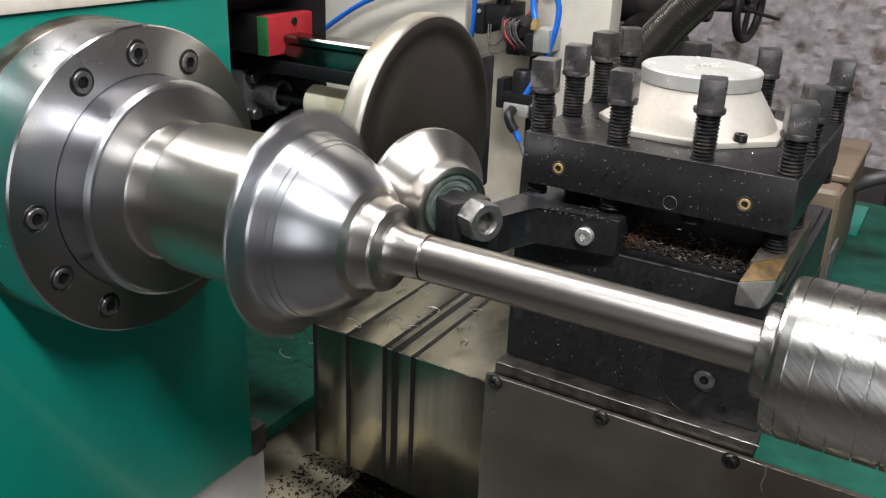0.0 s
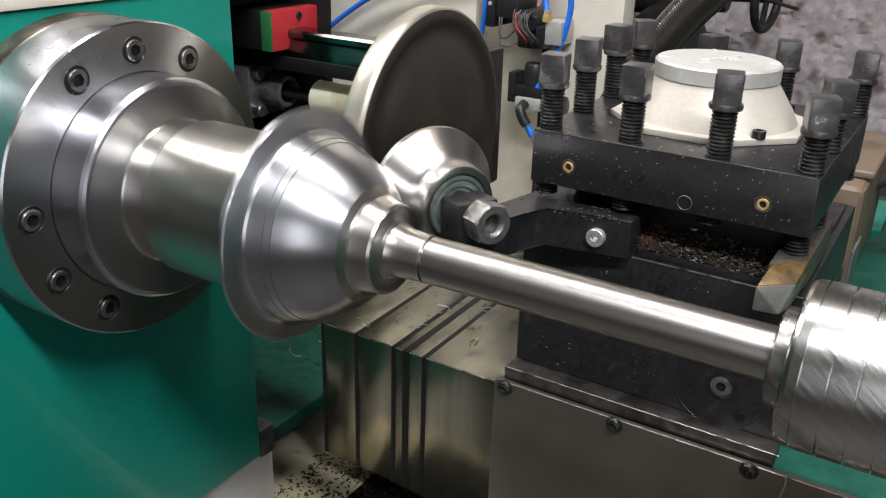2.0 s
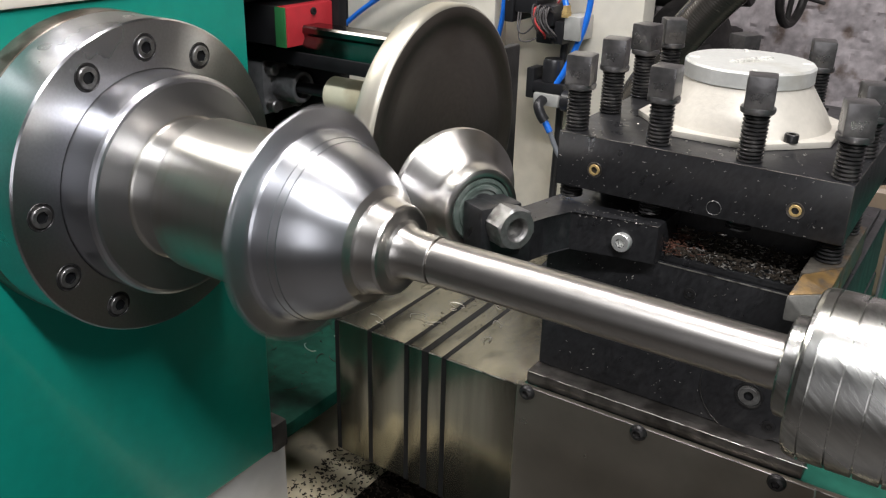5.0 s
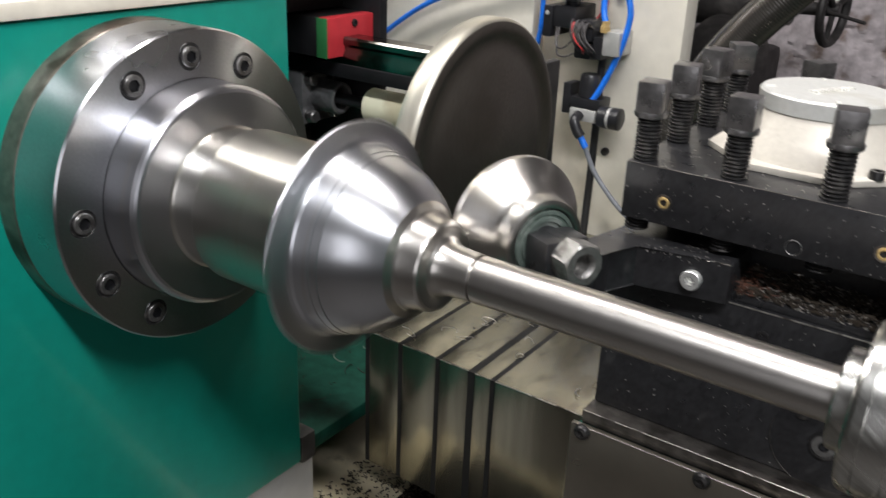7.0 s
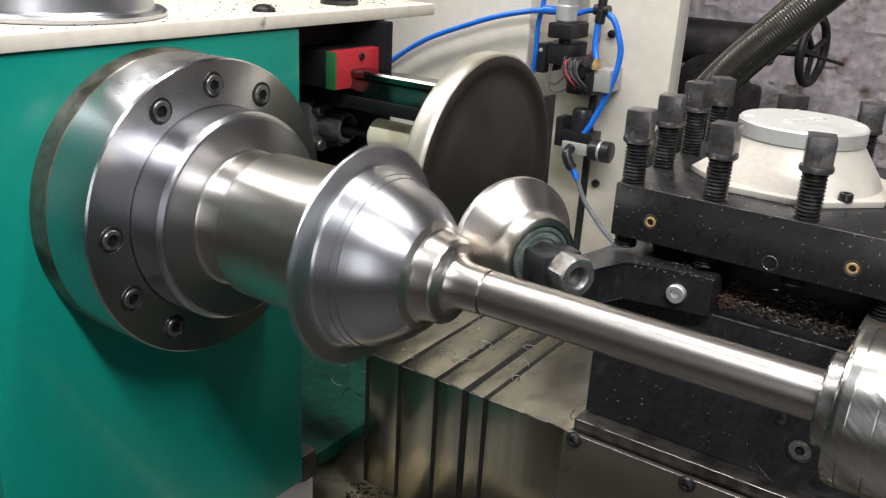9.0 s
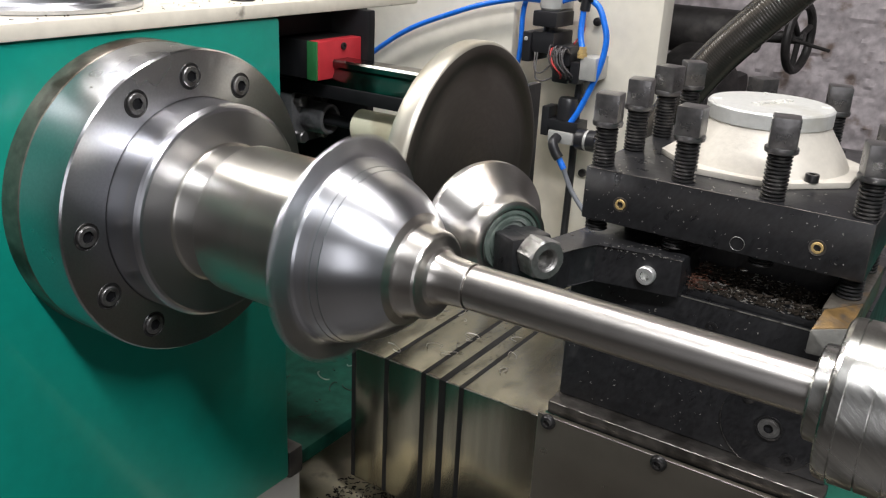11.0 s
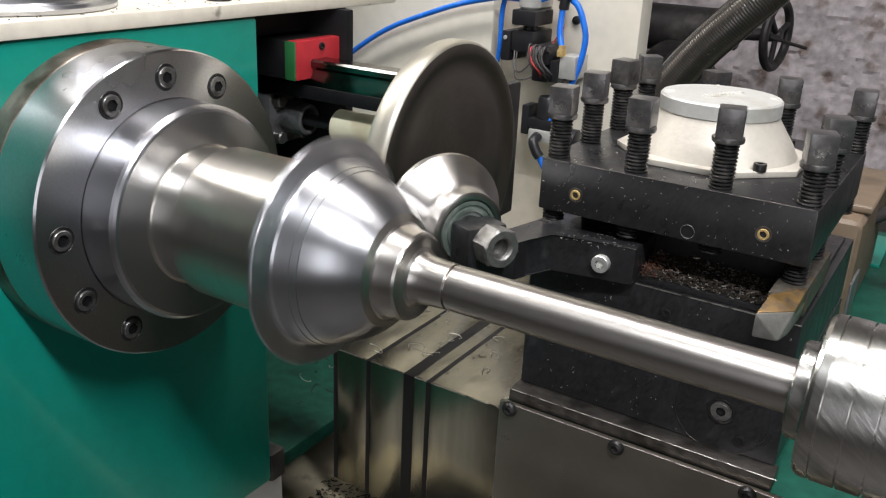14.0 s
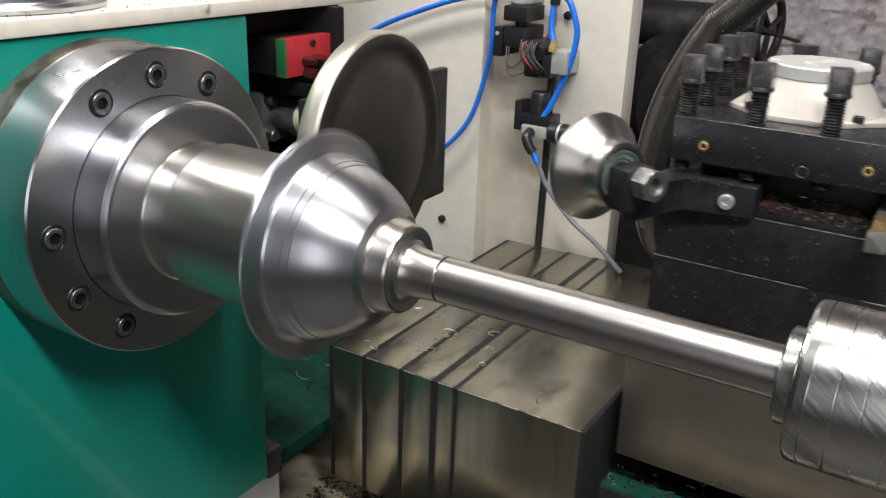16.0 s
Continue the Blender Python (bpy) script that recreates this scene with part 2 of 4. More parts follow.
def smooth_path(points, steps=8):
    """A Catmull-Rom line through the points."""
    ps = [Vector(q) for q in points]
    ps = [2 * ps[0] - ps[1], *ps, 2 * ps[-1] - ps[-2]]
    out = []
    for a, b, c, d in zip(ps, ps[1:], ps[2:], ps[3:]):
        for k in range(steps):
            t = k / steps
            out.append(0.5 * (2 * b + (c - a) * t + (2 * a - 5 * b + 4 * c - d) * t * t + (3 * b - a - 3 * c + d) * t ** 3))
    return out + [ps[-2]]


def tube(bm, points, radius, seg=12, steps=8, ripple=0.0):
    line = smooth_path(points, steps)
    rings, side = [], None
    for k, q in enumerate(line):
        d = (line[min(k + 1, len(line) - 1)] - line[max(k - 1, 0)]).normalized()
        if side is None:
            side = d.orthogonal().normalized()
        side = (side - d * side.dot(d)).normalized()
        up = d.cross(side)
        r = radius + (ripple if k % 2 else 0.0)
        rings.append([bm.verts.new(q + r * (math.cos(a) * side + math.sin(a) * up)) for a in (2 * math.pi * j / seg for j in range(seg))])
    for a, b in zip(rings, rings[1:]):
        for j in range(seg):
            i = (j + 1) % seg
            bm.faces.new((a[j], a[i], b[i], b[j]))
    bm.faces.new(rings[0][::-1])
    bm.faces.new(rings[-1])
    return bm


def tubem(*a, **k):
    return tube(bmesh.new(), *a, **k)


def prism(bm, outline, z0, z1, bevel=0.0):
    """An outline in x, y drawn up from z0 to z1."""
    lo = [bm.verts.new((x, y, z0)) for x, y in outline]
    hi = [bm.verts.new((x, y, z1)) for x, y in outline]
    n = len(lo)
    bm.faces.new(lo[::-1])
    bm.faces.new(hi)
    for k in range(n):
        bm.faces.new((lo[k], lo[(k + 1) % n], hi[(k + 1) % n], hi[k]))
    if bevel:
        es = list({e for v in lo + hi for e in v.link_edges})
        bmesh.ops.bevel(bm, geom=es, offset=bevel, segments=2, affect="EDGES", profile=0.6)
    return bm


def thing(name, x=0.0, y=0.0, z=0.0, label="", category="", group="", kind=""):
    ob = new(name)
    ob.empty_display_size = 0.05
    ob.matrix_basis = pose(x, y, AX + z)
    return tagged(ob, label, category, group, kind)


def mesh_of(name, bm, mat, angle=35):
    bmesh.ops.recalc_face_normals(bm, faces=bm.faces[:])
    me = bpy.data.meshes.new(name)
    bm.to_mesh(me)
    bm.free()
    me.materials.append(mat)
    me.shade_smooth()
    me.set_sharp_from_angle(angle=radians(angle))
    return me


def part(name, bm, mat, parent, label="", angle=35):
    ob = new(name, mesh_of(name, bm, mat, angle))
    ob.parent = parent
    return tagged(ob, label)


def again(ob, m, name=None):
    """The same part once more, on the same mesh."""
    o = new(name or ob.name.split(".")[0], ob.data)
    o.parent, o.matrix_basis = ob.parent, m
    for key in ("label",):
        if key in ob:
            o[key] = ob[key]
    return o


def setting(name, bm, mat, label="", category=""):
    ob = new(name, mesh_of(name, bm, mat))
    ob.matrix_basis = pose(0, 0, AX)
    return tagged(ob, label, category, "", "structure")


def socket_screw(bm, p0, way, r, h, key=0.5):
    """A cap screw head with its hexagon socket."""
    lathe(bm, [(0, r), (h * 0.88, r), (h, r * 0.92), (h, r * key)], p0, way, 24)
    lathe(bm, [(h, r * key), (h * 0.35, r * key), (h * 0.3, 0)], p0, way, 6)
    return bm

# ---- the room ----
WALL_Y = 1.75
setting("floor", boxm(-4, 4, -3.5, WALL_Y + 0.2, -AX - 0.1, -AX), M_CONCRETE, "concrete workshop floor darkened for the shade below the lathe", "floor")
setting("ceiling", boxm(-4, 4, -3.5, WALL_Y + 0.2, 1.95, 2.05), M_PLASTER, "grey plastered workshop ceiling", "ceiling")


def rough_wall():
    """The rear wall: a plain slab, uneven where its stones show."""
    bm = boxm(-4, 4, WALL_Y + 0.03, WALL_Y + 0.2, -AX, 1.95)
    nx, nz, rows = 260, 140, []
    for j in range(nz + 1):
        row = []
        for i in range(nx + 1):
            x, z = -0.9 + 2.4 * i / nx, -0.5 + 1.2 * j / nz
            edge = min(i, nx - i, j, nz - j)
            q = Vector((x * 11, z * 14, 3.0))
            d = 0.014 * noise.noise(q) + 0.014 * abs(noise.noise(q * 2.7)) + 0.005 * noise.noise(q * 7)
            row.append(bm.verts.new((x, WALL_Y + 0.012 - (d if edge > 2 else -0.017), z)))
        rows.append(row)
    for a, b in zip(rows, rows[1:]):
        for i in range(nx):
            bm.faces.new((a[i], a[i + 1], b[i + 1], b[i]))
    return bm


setting("wall_north", rough_wall(), M_STONE, "rough grey-brown stone wall with flaking plaster", "wall")
setting("wall_south", boxm(-4, 4, -3.7, -3.5, -AX, 1.95), M_PLASTER, "grey plastered workshop wall", "wall")
setting("wall_west", boxm(-4.2, -4, -3.5, WALL_Y, -AX, 1.95), M_PLASTER, "grey plastered workshop wall", "wall")
setting("wall_east", boxm(4, 4.2, -3.5, WALL_Y, -AX, 1.95), M_PLASTER, "grey plastered workshop wall", "wall")

# ---- lathe bed, headstock and covers ----


def build_headstock():
    head = thing("headstock", label="green enamelled lathe headstock with a bolted steel spindle flange", category="headstock")
    bm = boxm(-0.46, -0.066, -0.166, 0.1645, -0.376, 0.1235, 0.004)
    part("housing", bm, M_GREEN, head)
    # spindle flange, stepped, with a turned face
    bm = lathem([(-0.066, 0.0), (-0.066, 0.1190), (-0.0495, 0.1190), (-0.0475, 0.1186), (-0.0465, 0.1180), (-0.0465, 0.1174), (-0.0465, 0.0)], seg=160)
    part("flange_ring", bm, M_RING, head, "dirty brown-grey flange ring", angle=16)
    bm = lathem([(-0.0463, 0.0), (-0.0463, 0.1182), (-0.0015, 0.1182), (0.0, 0.1170), (0.0, 0.0830)], seg=160)
    part("spindle_flange", bm, M_FACE, head, "turned steel spindle flange", angle=16)
    screw = None
    for a in (120, 90, 60, 180, 210, 240, 0, 330, 300):
        c = (0.0005, 0.0986 * math.cos(radians(a)), 0.0986 * math.sin(radians(a)))
        if screw is None:
            bm = lathem([(-0.001, 0.0076), (0.0008, 0.0076), (0.0014, 0.0069), (0.0014, 0.0043)], seg=28)
            screw = part("socket_screw", bm, M_CAPHEAD, head, "worn black oxide socket cap screw")
            screw.matrix_basis = pose(*c)
            # shallow dark ring, painted as the shadow gap round the head
            ring = part("counterbore", lathem([(-0.0003, 0.0101), (0.0001, 0.0097), (-0.0004, 0.0091), (-0.0004, 0.0074)], seg=28), M_BOLT, screw, "dark ring painted as the shadow in the counterbore")
            # socket shade is put into the near-black colour
            key = part("hex_socket", lathem([(0.0014, 0.0044), (-0.0004, 0.0042), (-0.0004, 0)], seg=6), M_DARK, screw, "hexagon socket coloured dark for its shade")
        else:
            s = again(screw, pose(*c, a, 0, 0))
            again(ring, Matrix.Identity(4)).parent = s
            again(key, Matrix.Identity(4)).parent = s
    # bracket in shadow: its shade is put into the dark material
    part("foot_bracket", boxm(-0.092, -0.0665, 0.1655, 0.188, -0.3815, -0.346, 0.004), M_IRON, head, "foot bracket darkened for the shade it stands in")
    return head


def build_top_plate():
    top = thing("top_plate", label="chipped cream steel plate lying on the headstock", category="plate")
    part("plate", boxm(-0.62, -0.063, -0.34, 0.378, 0.1245, 0.1370, 0.0025), M_CREAM_WORN, top)
    dome = None
    for x, y in ((-0.096, -0.140), (-0.093, 0.145), (-0.40, 0.05)):
        if dome is None:
            dome = part("screw", lathem([(0, 0.011), (0.003, 0.0105), (0.006, 0.006), (0.0068, 0)], (0, 0, 0), (0, 0, 1), 20), M_BOLT, top, "dark domed screw head")
            dome.matrix_basis = pose(x, y, 0.137)
        else:
            again(dome, pose(x, y, 0.137))
    return top


def build_formed_cup():
    cup = thing("spun_cup", -0.160, -0.020, 0.137, "bright spun steel cup upside down on the cream plate", "cup")
    prof = [(0.0, 0.082), (0.0008, 0.0855), (0.004, 0.086), (0.0065, 0.083), (0.0065, 0.0765), (0.008, 0.0755), (0.04, 0.0720), (0.08, 0.0680), (0.115, 0.0650), (0.121, 0.060), (0.123, 0.052), (0.123, 0.0)]
    part("rim", lathem(prof[:6], (0, 0, 0), (0, 0, 1), 96), M_WORK, cup)
    part("shell", lathem(prof[5:], (0, 0, 0), (0, 0, 1), 96), M_WORK, cup)
    return cup


def build_stud():
    stud = thing("hex_bolt", -0.110, 0.270, 0.137, "dark steel hexagon bolt standing on the cream plate", "bolt")
    part("washer", lathem([(0, 0), (0, 0.02), (0.004, 0.02), (0.004, 0)], (0, 0, 0), (0, 0, 1), 28), M_BOLT, stud)
    part("nut", lathem([(0.004, 0), (0.004, 0.014), (0.016, 0.014), (0.018, 0.012), (0.018, 0)], (0, 0, 0), (0, 0, 1), 6), M_BOLT, stud)
    part("shank", lathem([(0.018, 0.009), (0.045, 0.009), (0.047, 0.0075), (0.047, 0)], (0, 0, 0), (0, 0, 1), 16), M_BOLT, stud)
    return stud


def build_spindle():
    """Mandrel, sheet being spun over it and the pressure rod: all that turns with the spindle."""
    spin = thing("spinning_mandrel", label="polished steel spinning mandrel turning in the headstock", category="mandrel")
    prof = [(-0.03, 0.0), (-0.03, 0.0828), (0.028, 0.0820), (0.0302, 0.0808), (0.0318, 0.0792), (0.0325, 0.0772), (0.0325, 0.0500)]
    part("chuck_boss", lathem(prof, seg=160), M_STEEL, spin, angle=16)
    prof = [(0.0325, 0.0535), (0.0332, 0.0522), (0.0345, 0.0514), (0.0365, 0.0510), (0.0540, 0.0508), (0.0552, 0.0515), (0.0560, 0.0535), (0.0570, 0.0550), (0.0590, 0.0557),
            (0.150, 0.0555), (0.150, 0.0)]
    part("former_neck", lathem(prof, seg=160), M_NECK, spin, angle=16)
    return spin


def build_workpiece():
    work = thing("workpiece", label="bright sheet steel cone being spun, with a wide rim", category="workpiece")
    rim = [(0.1515, 0.0560), (0.1515, 0.0775), (0.1522, 0.0788), (0.1535, 0.0790), (0.1545, 0.0782), (0.1552, 0.0740), (0.1558, 0.0700), (0.1568, 0.0672), (0.1580, 0.0655), (0.1598, 0.0644)]
    cone = [(0.1598, 0.0644), (0.165, 0.0632), (0.1700, 0.0619), (0.1702, 0.0614), (0.1725, 0.0608), (0.1750, 0.0601), (0.1752, 0.0595), (0.180, 0.0578), (0.185, 0.0557), (0.190, 0.0531),
            (0.195, 0.0500), (0.200, 0.0463), (0.2045, 0.0424), (0.2085, 0.0382)]
    neck = [(0.2085, 0.0382), (0.2100, 0.0355), (0.2110, 0.0332), (0.2124, 0.0318), (0.2150, 0.0310), (0.2245, 0.0294), (0.2262, 0.0284), (0.2268, 0.0268), (0.2268, 0.0225), (0.2275, 0.0202), (0.2292, 0.0182), (0.2320, 0.0168),
            (0.236, 0.0160), (0.242, 0.0155), (0.2518, 0.0150), (0.2522, 0.0147), (0.2523, 0.0128)]
    for name, prof in (("rim", rim), ("cone", cone), ("collar", neck)):
        bm = lathem(prof, seg=160)
        if name == "rim":
            # the free edge is wrinkled and runs out of true
            for v in bm.verts:
                r, a = math.hypot(v.co.y, v.co.z), math.atan2(v.co.z, v.co.y)
                k = max(0.0, (r - 0.068) / 0.011)
                f = 1 + k * (0.004 + 0.018 * math.cos(9 * a) + 0.006 * math.cos(13 * a + 1))
                v.co = (v.co.x + 0.0016 * k * math.cos(7 * a + 0.6), v.co.y * f, v.co.z * f)
        part(name, bm, M_COLLAR if name == "collar" else M_WORK, work, "warm brushed steel collar" if name == "collar" else "", angle=18)
    return work


def build_rod():
    r = thing("pressure_rod", label="bright turned steel rod pressing the sheet to the mandrel", category="rod")
    part("rod", lathem([(0.2520, 0.0), (0.2520, 0.0129), (0.2533, 0.0129), (0.2534, 0.0144), (0.2539, 0.0148), (0.30, 0.0146), (0.4588, 0.0143), (0.4588, 0)], seg=96), M_PRESS, r, angle=16)
    return r


def build_tailstock():
    tail = thing("tailstock", label="scratched steel tailstock centre with turned grooves", category="tailstock")
    prof = [(0.4590, 0.0), (0.4592, 0.0240), (0.4604, 0.0256), (0.4682, 0.0260), (0.4682, 0.0400), (0.4692, 0.0414), (0.4712, 0.0422)]
    x = 0.4640
    for k in range(9):
        x += 0.0122
        prof += [(x - 0.0005, 0.0426), (x - 0.0005, 0.0408), (x + 0.0005, 0.0408), (x + 0.0005, 0.0426)]
    prof += [(0.67, 0.0432), (0.67, 0.0)]
    part("centre_body", lathem(prof, seg=128), M_QUILL, tail, angle=16)
    part("barrel", lathem([(0.67, 0), (0.67, 0.06), (0.674, 0.064), (0.80, 0.064), (0.80, 0)], seg=64), M_GREYIRON, tail, "dark grey tailstock barrel")
    part("housing", boxm(0.80, 1.15, -0.13, 0.16, -0.376, 0.12, 0.01), M_GREEN, tail, "green enamelled tailstock housing")
    return tail


def build_bed():
    bed = thing("lathe_bed", label="dark green lathe bed strewn with swarf", category="lathe bed")
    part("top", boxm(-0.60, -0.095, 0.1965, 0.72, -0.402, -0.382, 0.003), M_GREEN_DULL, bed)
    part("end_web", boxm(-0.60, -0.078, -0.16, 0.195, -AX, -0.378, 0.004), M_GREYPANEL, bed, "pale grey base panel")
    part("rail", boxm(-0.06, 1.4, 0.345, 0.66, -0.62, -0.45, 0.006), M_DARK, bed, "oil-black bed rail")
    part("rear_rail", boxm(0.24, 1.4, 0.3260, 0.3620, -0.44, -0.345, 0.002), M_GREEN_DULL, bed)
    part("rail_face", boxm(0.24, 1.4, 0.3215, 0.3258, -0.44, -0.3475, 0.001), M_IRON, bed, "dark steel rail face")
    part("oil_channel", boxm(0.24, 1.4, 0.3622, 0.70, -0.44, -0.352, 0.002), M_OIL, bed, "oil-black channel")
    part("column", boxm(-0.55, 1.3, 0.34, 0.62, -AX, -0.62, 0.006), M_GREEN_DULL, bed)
    part("chip_tray", boxm(-0.60, 1.4, 0.105, 0.72, -0.50, -0.475, 0.003), M_TRAY, bed, "cream chip tray with oil and swarf")
    part("oil_pool", boxm(-0.02, 1.3, 0.12, 0.44, -0.4755, -0.4735, 0.0006), M_OIL, bed, "black oil film on the tray")
    return bed


COVER_Y0, COVER_Y1, COVER_Z = 0.266, 0.70, -0.252
COVER_X = (-0.0575, -0.0090, 0.0428, 0.0553, 0.0776, 0.2205)


def build_cover():
    """Telescopic way cover: plates that slide over one another; returns it with its sliding plates."""
    cov = thing("way_cover", label="oiled sheet steel telescopic way cover in overlapping plates", category="way cover")
    sliding = []
    for k in range(5):
        rise = 0.0016 * k
        x0, x1 = COVER_X[k], COVER_X[k + 1]
        wide = 0.050 if k < 4 else x1 - x0
        y0, y1, z1 = COVER_Y0 - rise, COVER_Y1 + rise, COVER_Z + rise * 0.6
        bm = boxm(x0 + 0.0022, x0 + wide, y0, y1, -0.43, z1, 0.0022)
        plate = part("cover_plate", bm, M_COVER, cov)
        bm = boxm(x0 - (0.0062 if k == 3 else 0.0035), x0 + 0.0022, y0 + 0.0006, y1 - 0.0006, -0.429, z1 - 0.0008)
        ob = part("wiper", bm, M_SEAM, plate, "black rubber wiper edge")
        # bright line for the rubbed edge and the highlight along it
        edge = [(x0 + 0.003 + (wide - 0.004) * q / 8, y0 + 0.0009, z1 - 0.0009) for q in range(9)]
        part("worn_edge", tubem(edge, 0.0008, 6, 1), M_STRIP_EDGE, plate, "rubbed edge with its highlight painted in")
        if k == 4:
            # black sheet added to darken the end face, for its oil and shadow
            part("dark_end_sheet", boxm(x0 + wide + 0.0002, x0 + wide + 0.003, y0 + 0.0006, y1 - 0.0006, -0.429, z1 - 0.0012, 0.0005), M_SEAM, plate, "black sheet added for oil and shadow on the end face")
        sliding.append(plate)
    return cov, sliding


# ---- carriage: everything here moves as one ----


def build_cross_slide():
    cs = thing("cross_slide", label="black steel cross slide with an oil-stained front plate", category="cross slide")
    part("upper_block", boxm(0.2385, 0.4425, 0.1445, 0.36, -0.083, -0.029, 0.002), M_BLACK, cs)
    part("lower_block", boxm(0.2375, 0.4435, 0.1465, 0.36, -0.1412, -0.084, 0.002), M_BLACK, cs)
    part("wiper_strip", boxm(0.2362, 0.4460, 0.1305, 0.150, -0.1525, -0.1416, 0.0008), M_STRIP, cs, "worn steel wiper strip")
    part("front_plate", boxm(0.2312, 0.72, 0.1235, 0.1285, -0.30, -0.1513, 0.001), M_APRON, cs, "oil-stained brown steel plate")
    part("side_plate", boxm(0.2312, 0.2362, 0.129, 0.62, -0.30, -0.157, 0.001), M_GREEN_DULL, cs, "dark green side plate")
    part("saddle", boxm(0.2366, 0.74, 0.130, 0.84, -0.292, -0.160, 0.003), M_GREEN_DULL, cs, "dark green painted saddle")
    lip = [(0.2320 + 0.0122 * k, 0.1237, -0.1516) for k in range(41)]
    part("plate_edge", tubem(lip, 0.0004, 6, 1), M_STRIP_EDGE, cs, "bright cut edge")
    screw = None
    for x in (0.2410, 0.3335, 0.4325):
        if screw is None:
            bm = lathem([(0, 0.0066), (0.0015, 0.0064), (0.0035, 0.005), (0.0042, 0.003)], (0, 0, 0), (0, -1, 0), 20)
            lathe(bm, [(0.0042, 0.003), (0.002, 0.003), (0.002, 0)], (0, 0, 0), (0, -1, 0), 6)
            screw = part("button_screw", bm, M_BOLT, cs, "black button head screw")
            screw.matrix_basis = pose(x, 0.1235, -0.1560)
        else:
            again(screw, pose(x, 0.1235, -0.1560))
    # round cover on the front
    bm = lathem([(0, 0.0345), (0.0006, 0.0345), (0.0009, 0.0335), (0.0009, 0.0)], (0.4005, 0.1466, -0.1105), (0, -1, 0), 64)
    part("round_cover", bm, M_BLACK, cs)
    bm = lathem([(0, 0.0078), (0.0008, 0.0076), (0.0006, 0.0062), (0.0015, 0.0060), (0.0015, 0.0034)], (0.4005, 0.1456, -0.1105), (0, -1, 0), 28)
    # near-black colour holds the shade inside the socket
    part("hex_socket", lathem([(0.0016, 0.0034), (-0.0005, 0.0032), (-0.0005, 0)], (0.4005, 0.1456, -0.1105), (0, -1, 0), 6), M_DARK, cs, "hexagon socket coloured dark for its shade")
    part("centre_plug", bm, M_NUT, cs, "bare steel hexagon plug")
    part("worn_edge", boxm(0.3245, 0.4420, 0.1443, 0.1451, -0.0297, -0.0288, 0.0003), M_STRIP_EDGE, cs, "worn bright edge")
    arc = [(0.4005 + 0.0345 * math.cos(radians(a)), 0.1456, -0.1105 + 0.0345 * math.sin(radians(a))) for a in range(165, 350, 8)]
    part("cover_edge", tubem(arc, 0.00022, 6, 2), M_STRIP, cs, "worn bright edge")
    worn = [(0.2375 + 0.00515 * k, 0.1305, -0.1418 + 0.00006 * math.sin(k * 1.7)) for k in range(42)]
    part("worn_edge", tubem(worn, 0.00035, 6, 2), M_STRIP_EDGE, cs, "worn bright edge")
    rub = [(0.2385 + 0.0051 * k, 0.1463, -0.0844 + 0.0001 * math.sin(k * 2.3)) for k in range(41)]
    part("worn_edge", tubem(rub, 0.00045, 6, 2), M_STRIP_EDGE, cs, "worn bright edge")
    ring = lathem([(0.0013, 0.0098), (0.0020, 0.0096), (0.0020, 0.0084), (0.0012, 0.0083)], (0.4005, 0.1466, -0.1105), (0, -1, 0), 36)
    part("plug_ring", ring, M_BOLT, cs)
    for dx, dz in ((-0.017, 0.019), (0.0165, -0.0195)):
        part("small_screw", socket_screw(bmesh.new(), (0.4005 + dx, 0.1457, -0.1105 + dz), (0, -1, 0), 0.0046, 0.001, 0.5), M_BOLT, cs)
    part("face_screw", socket_screw(bmesh.new(), (0.3495, 0.1449, -0.0465), (0, -1, 0), 0.0042, 0.001, 0.5), M_BOLT, cs)
    return cs


def build_feed_housing():
    h = thing("feed_housing", label="brown cast feed housing with a black cable on the green saddle", category="housing")
    part("casting", boxm(0.345, 0.4385, 0.470, 0.680, -0.16, -0.046, 0.010, 3), M_HOUSING, h)
    part("casting_lip", boxm(0.345, 0.4415, 0.500, 0.672, -0.0457, -0.037, 0.004, 3), M_HOUSING, h)
    part("bracket", boxm(0.4440, 0.4466, 0.392, 0.440, -0.16, -0.082, 0.001), M_GREYIRON, h, "grey sheet steel bracket")
    part("dark_rail", boxm(0.46, 1.1, 0.86, 0.92, -0.17, -0.05, 0.003), M_IRON, h, "dark steel rail")
    part("cable", tubem([(0.436, 0.60, -0.075), (0.452, 0.60, -0.064), (0.475, 0.61, -0.058), (0.52, 0.63, -0.06), (0.60, 0.66, -0.07), (0.72, 0.70, -0.09)], 0.0075, 12), M_WIRE, h, "black cable")
    part("teal_pad", boxm(0.424, 0.447, 0.685, 0.808, -0.1602, -0.1565, 0.001), M_GREEN, h, "teal painted pad")
    return h


POST = (0.3404, 0.243)
BOLT_X = (0.2504, 0.3110, 0.3722, 0.4304)
BOLT_Y = (0.1530, 0.2115, 0.2725, 0.3330)


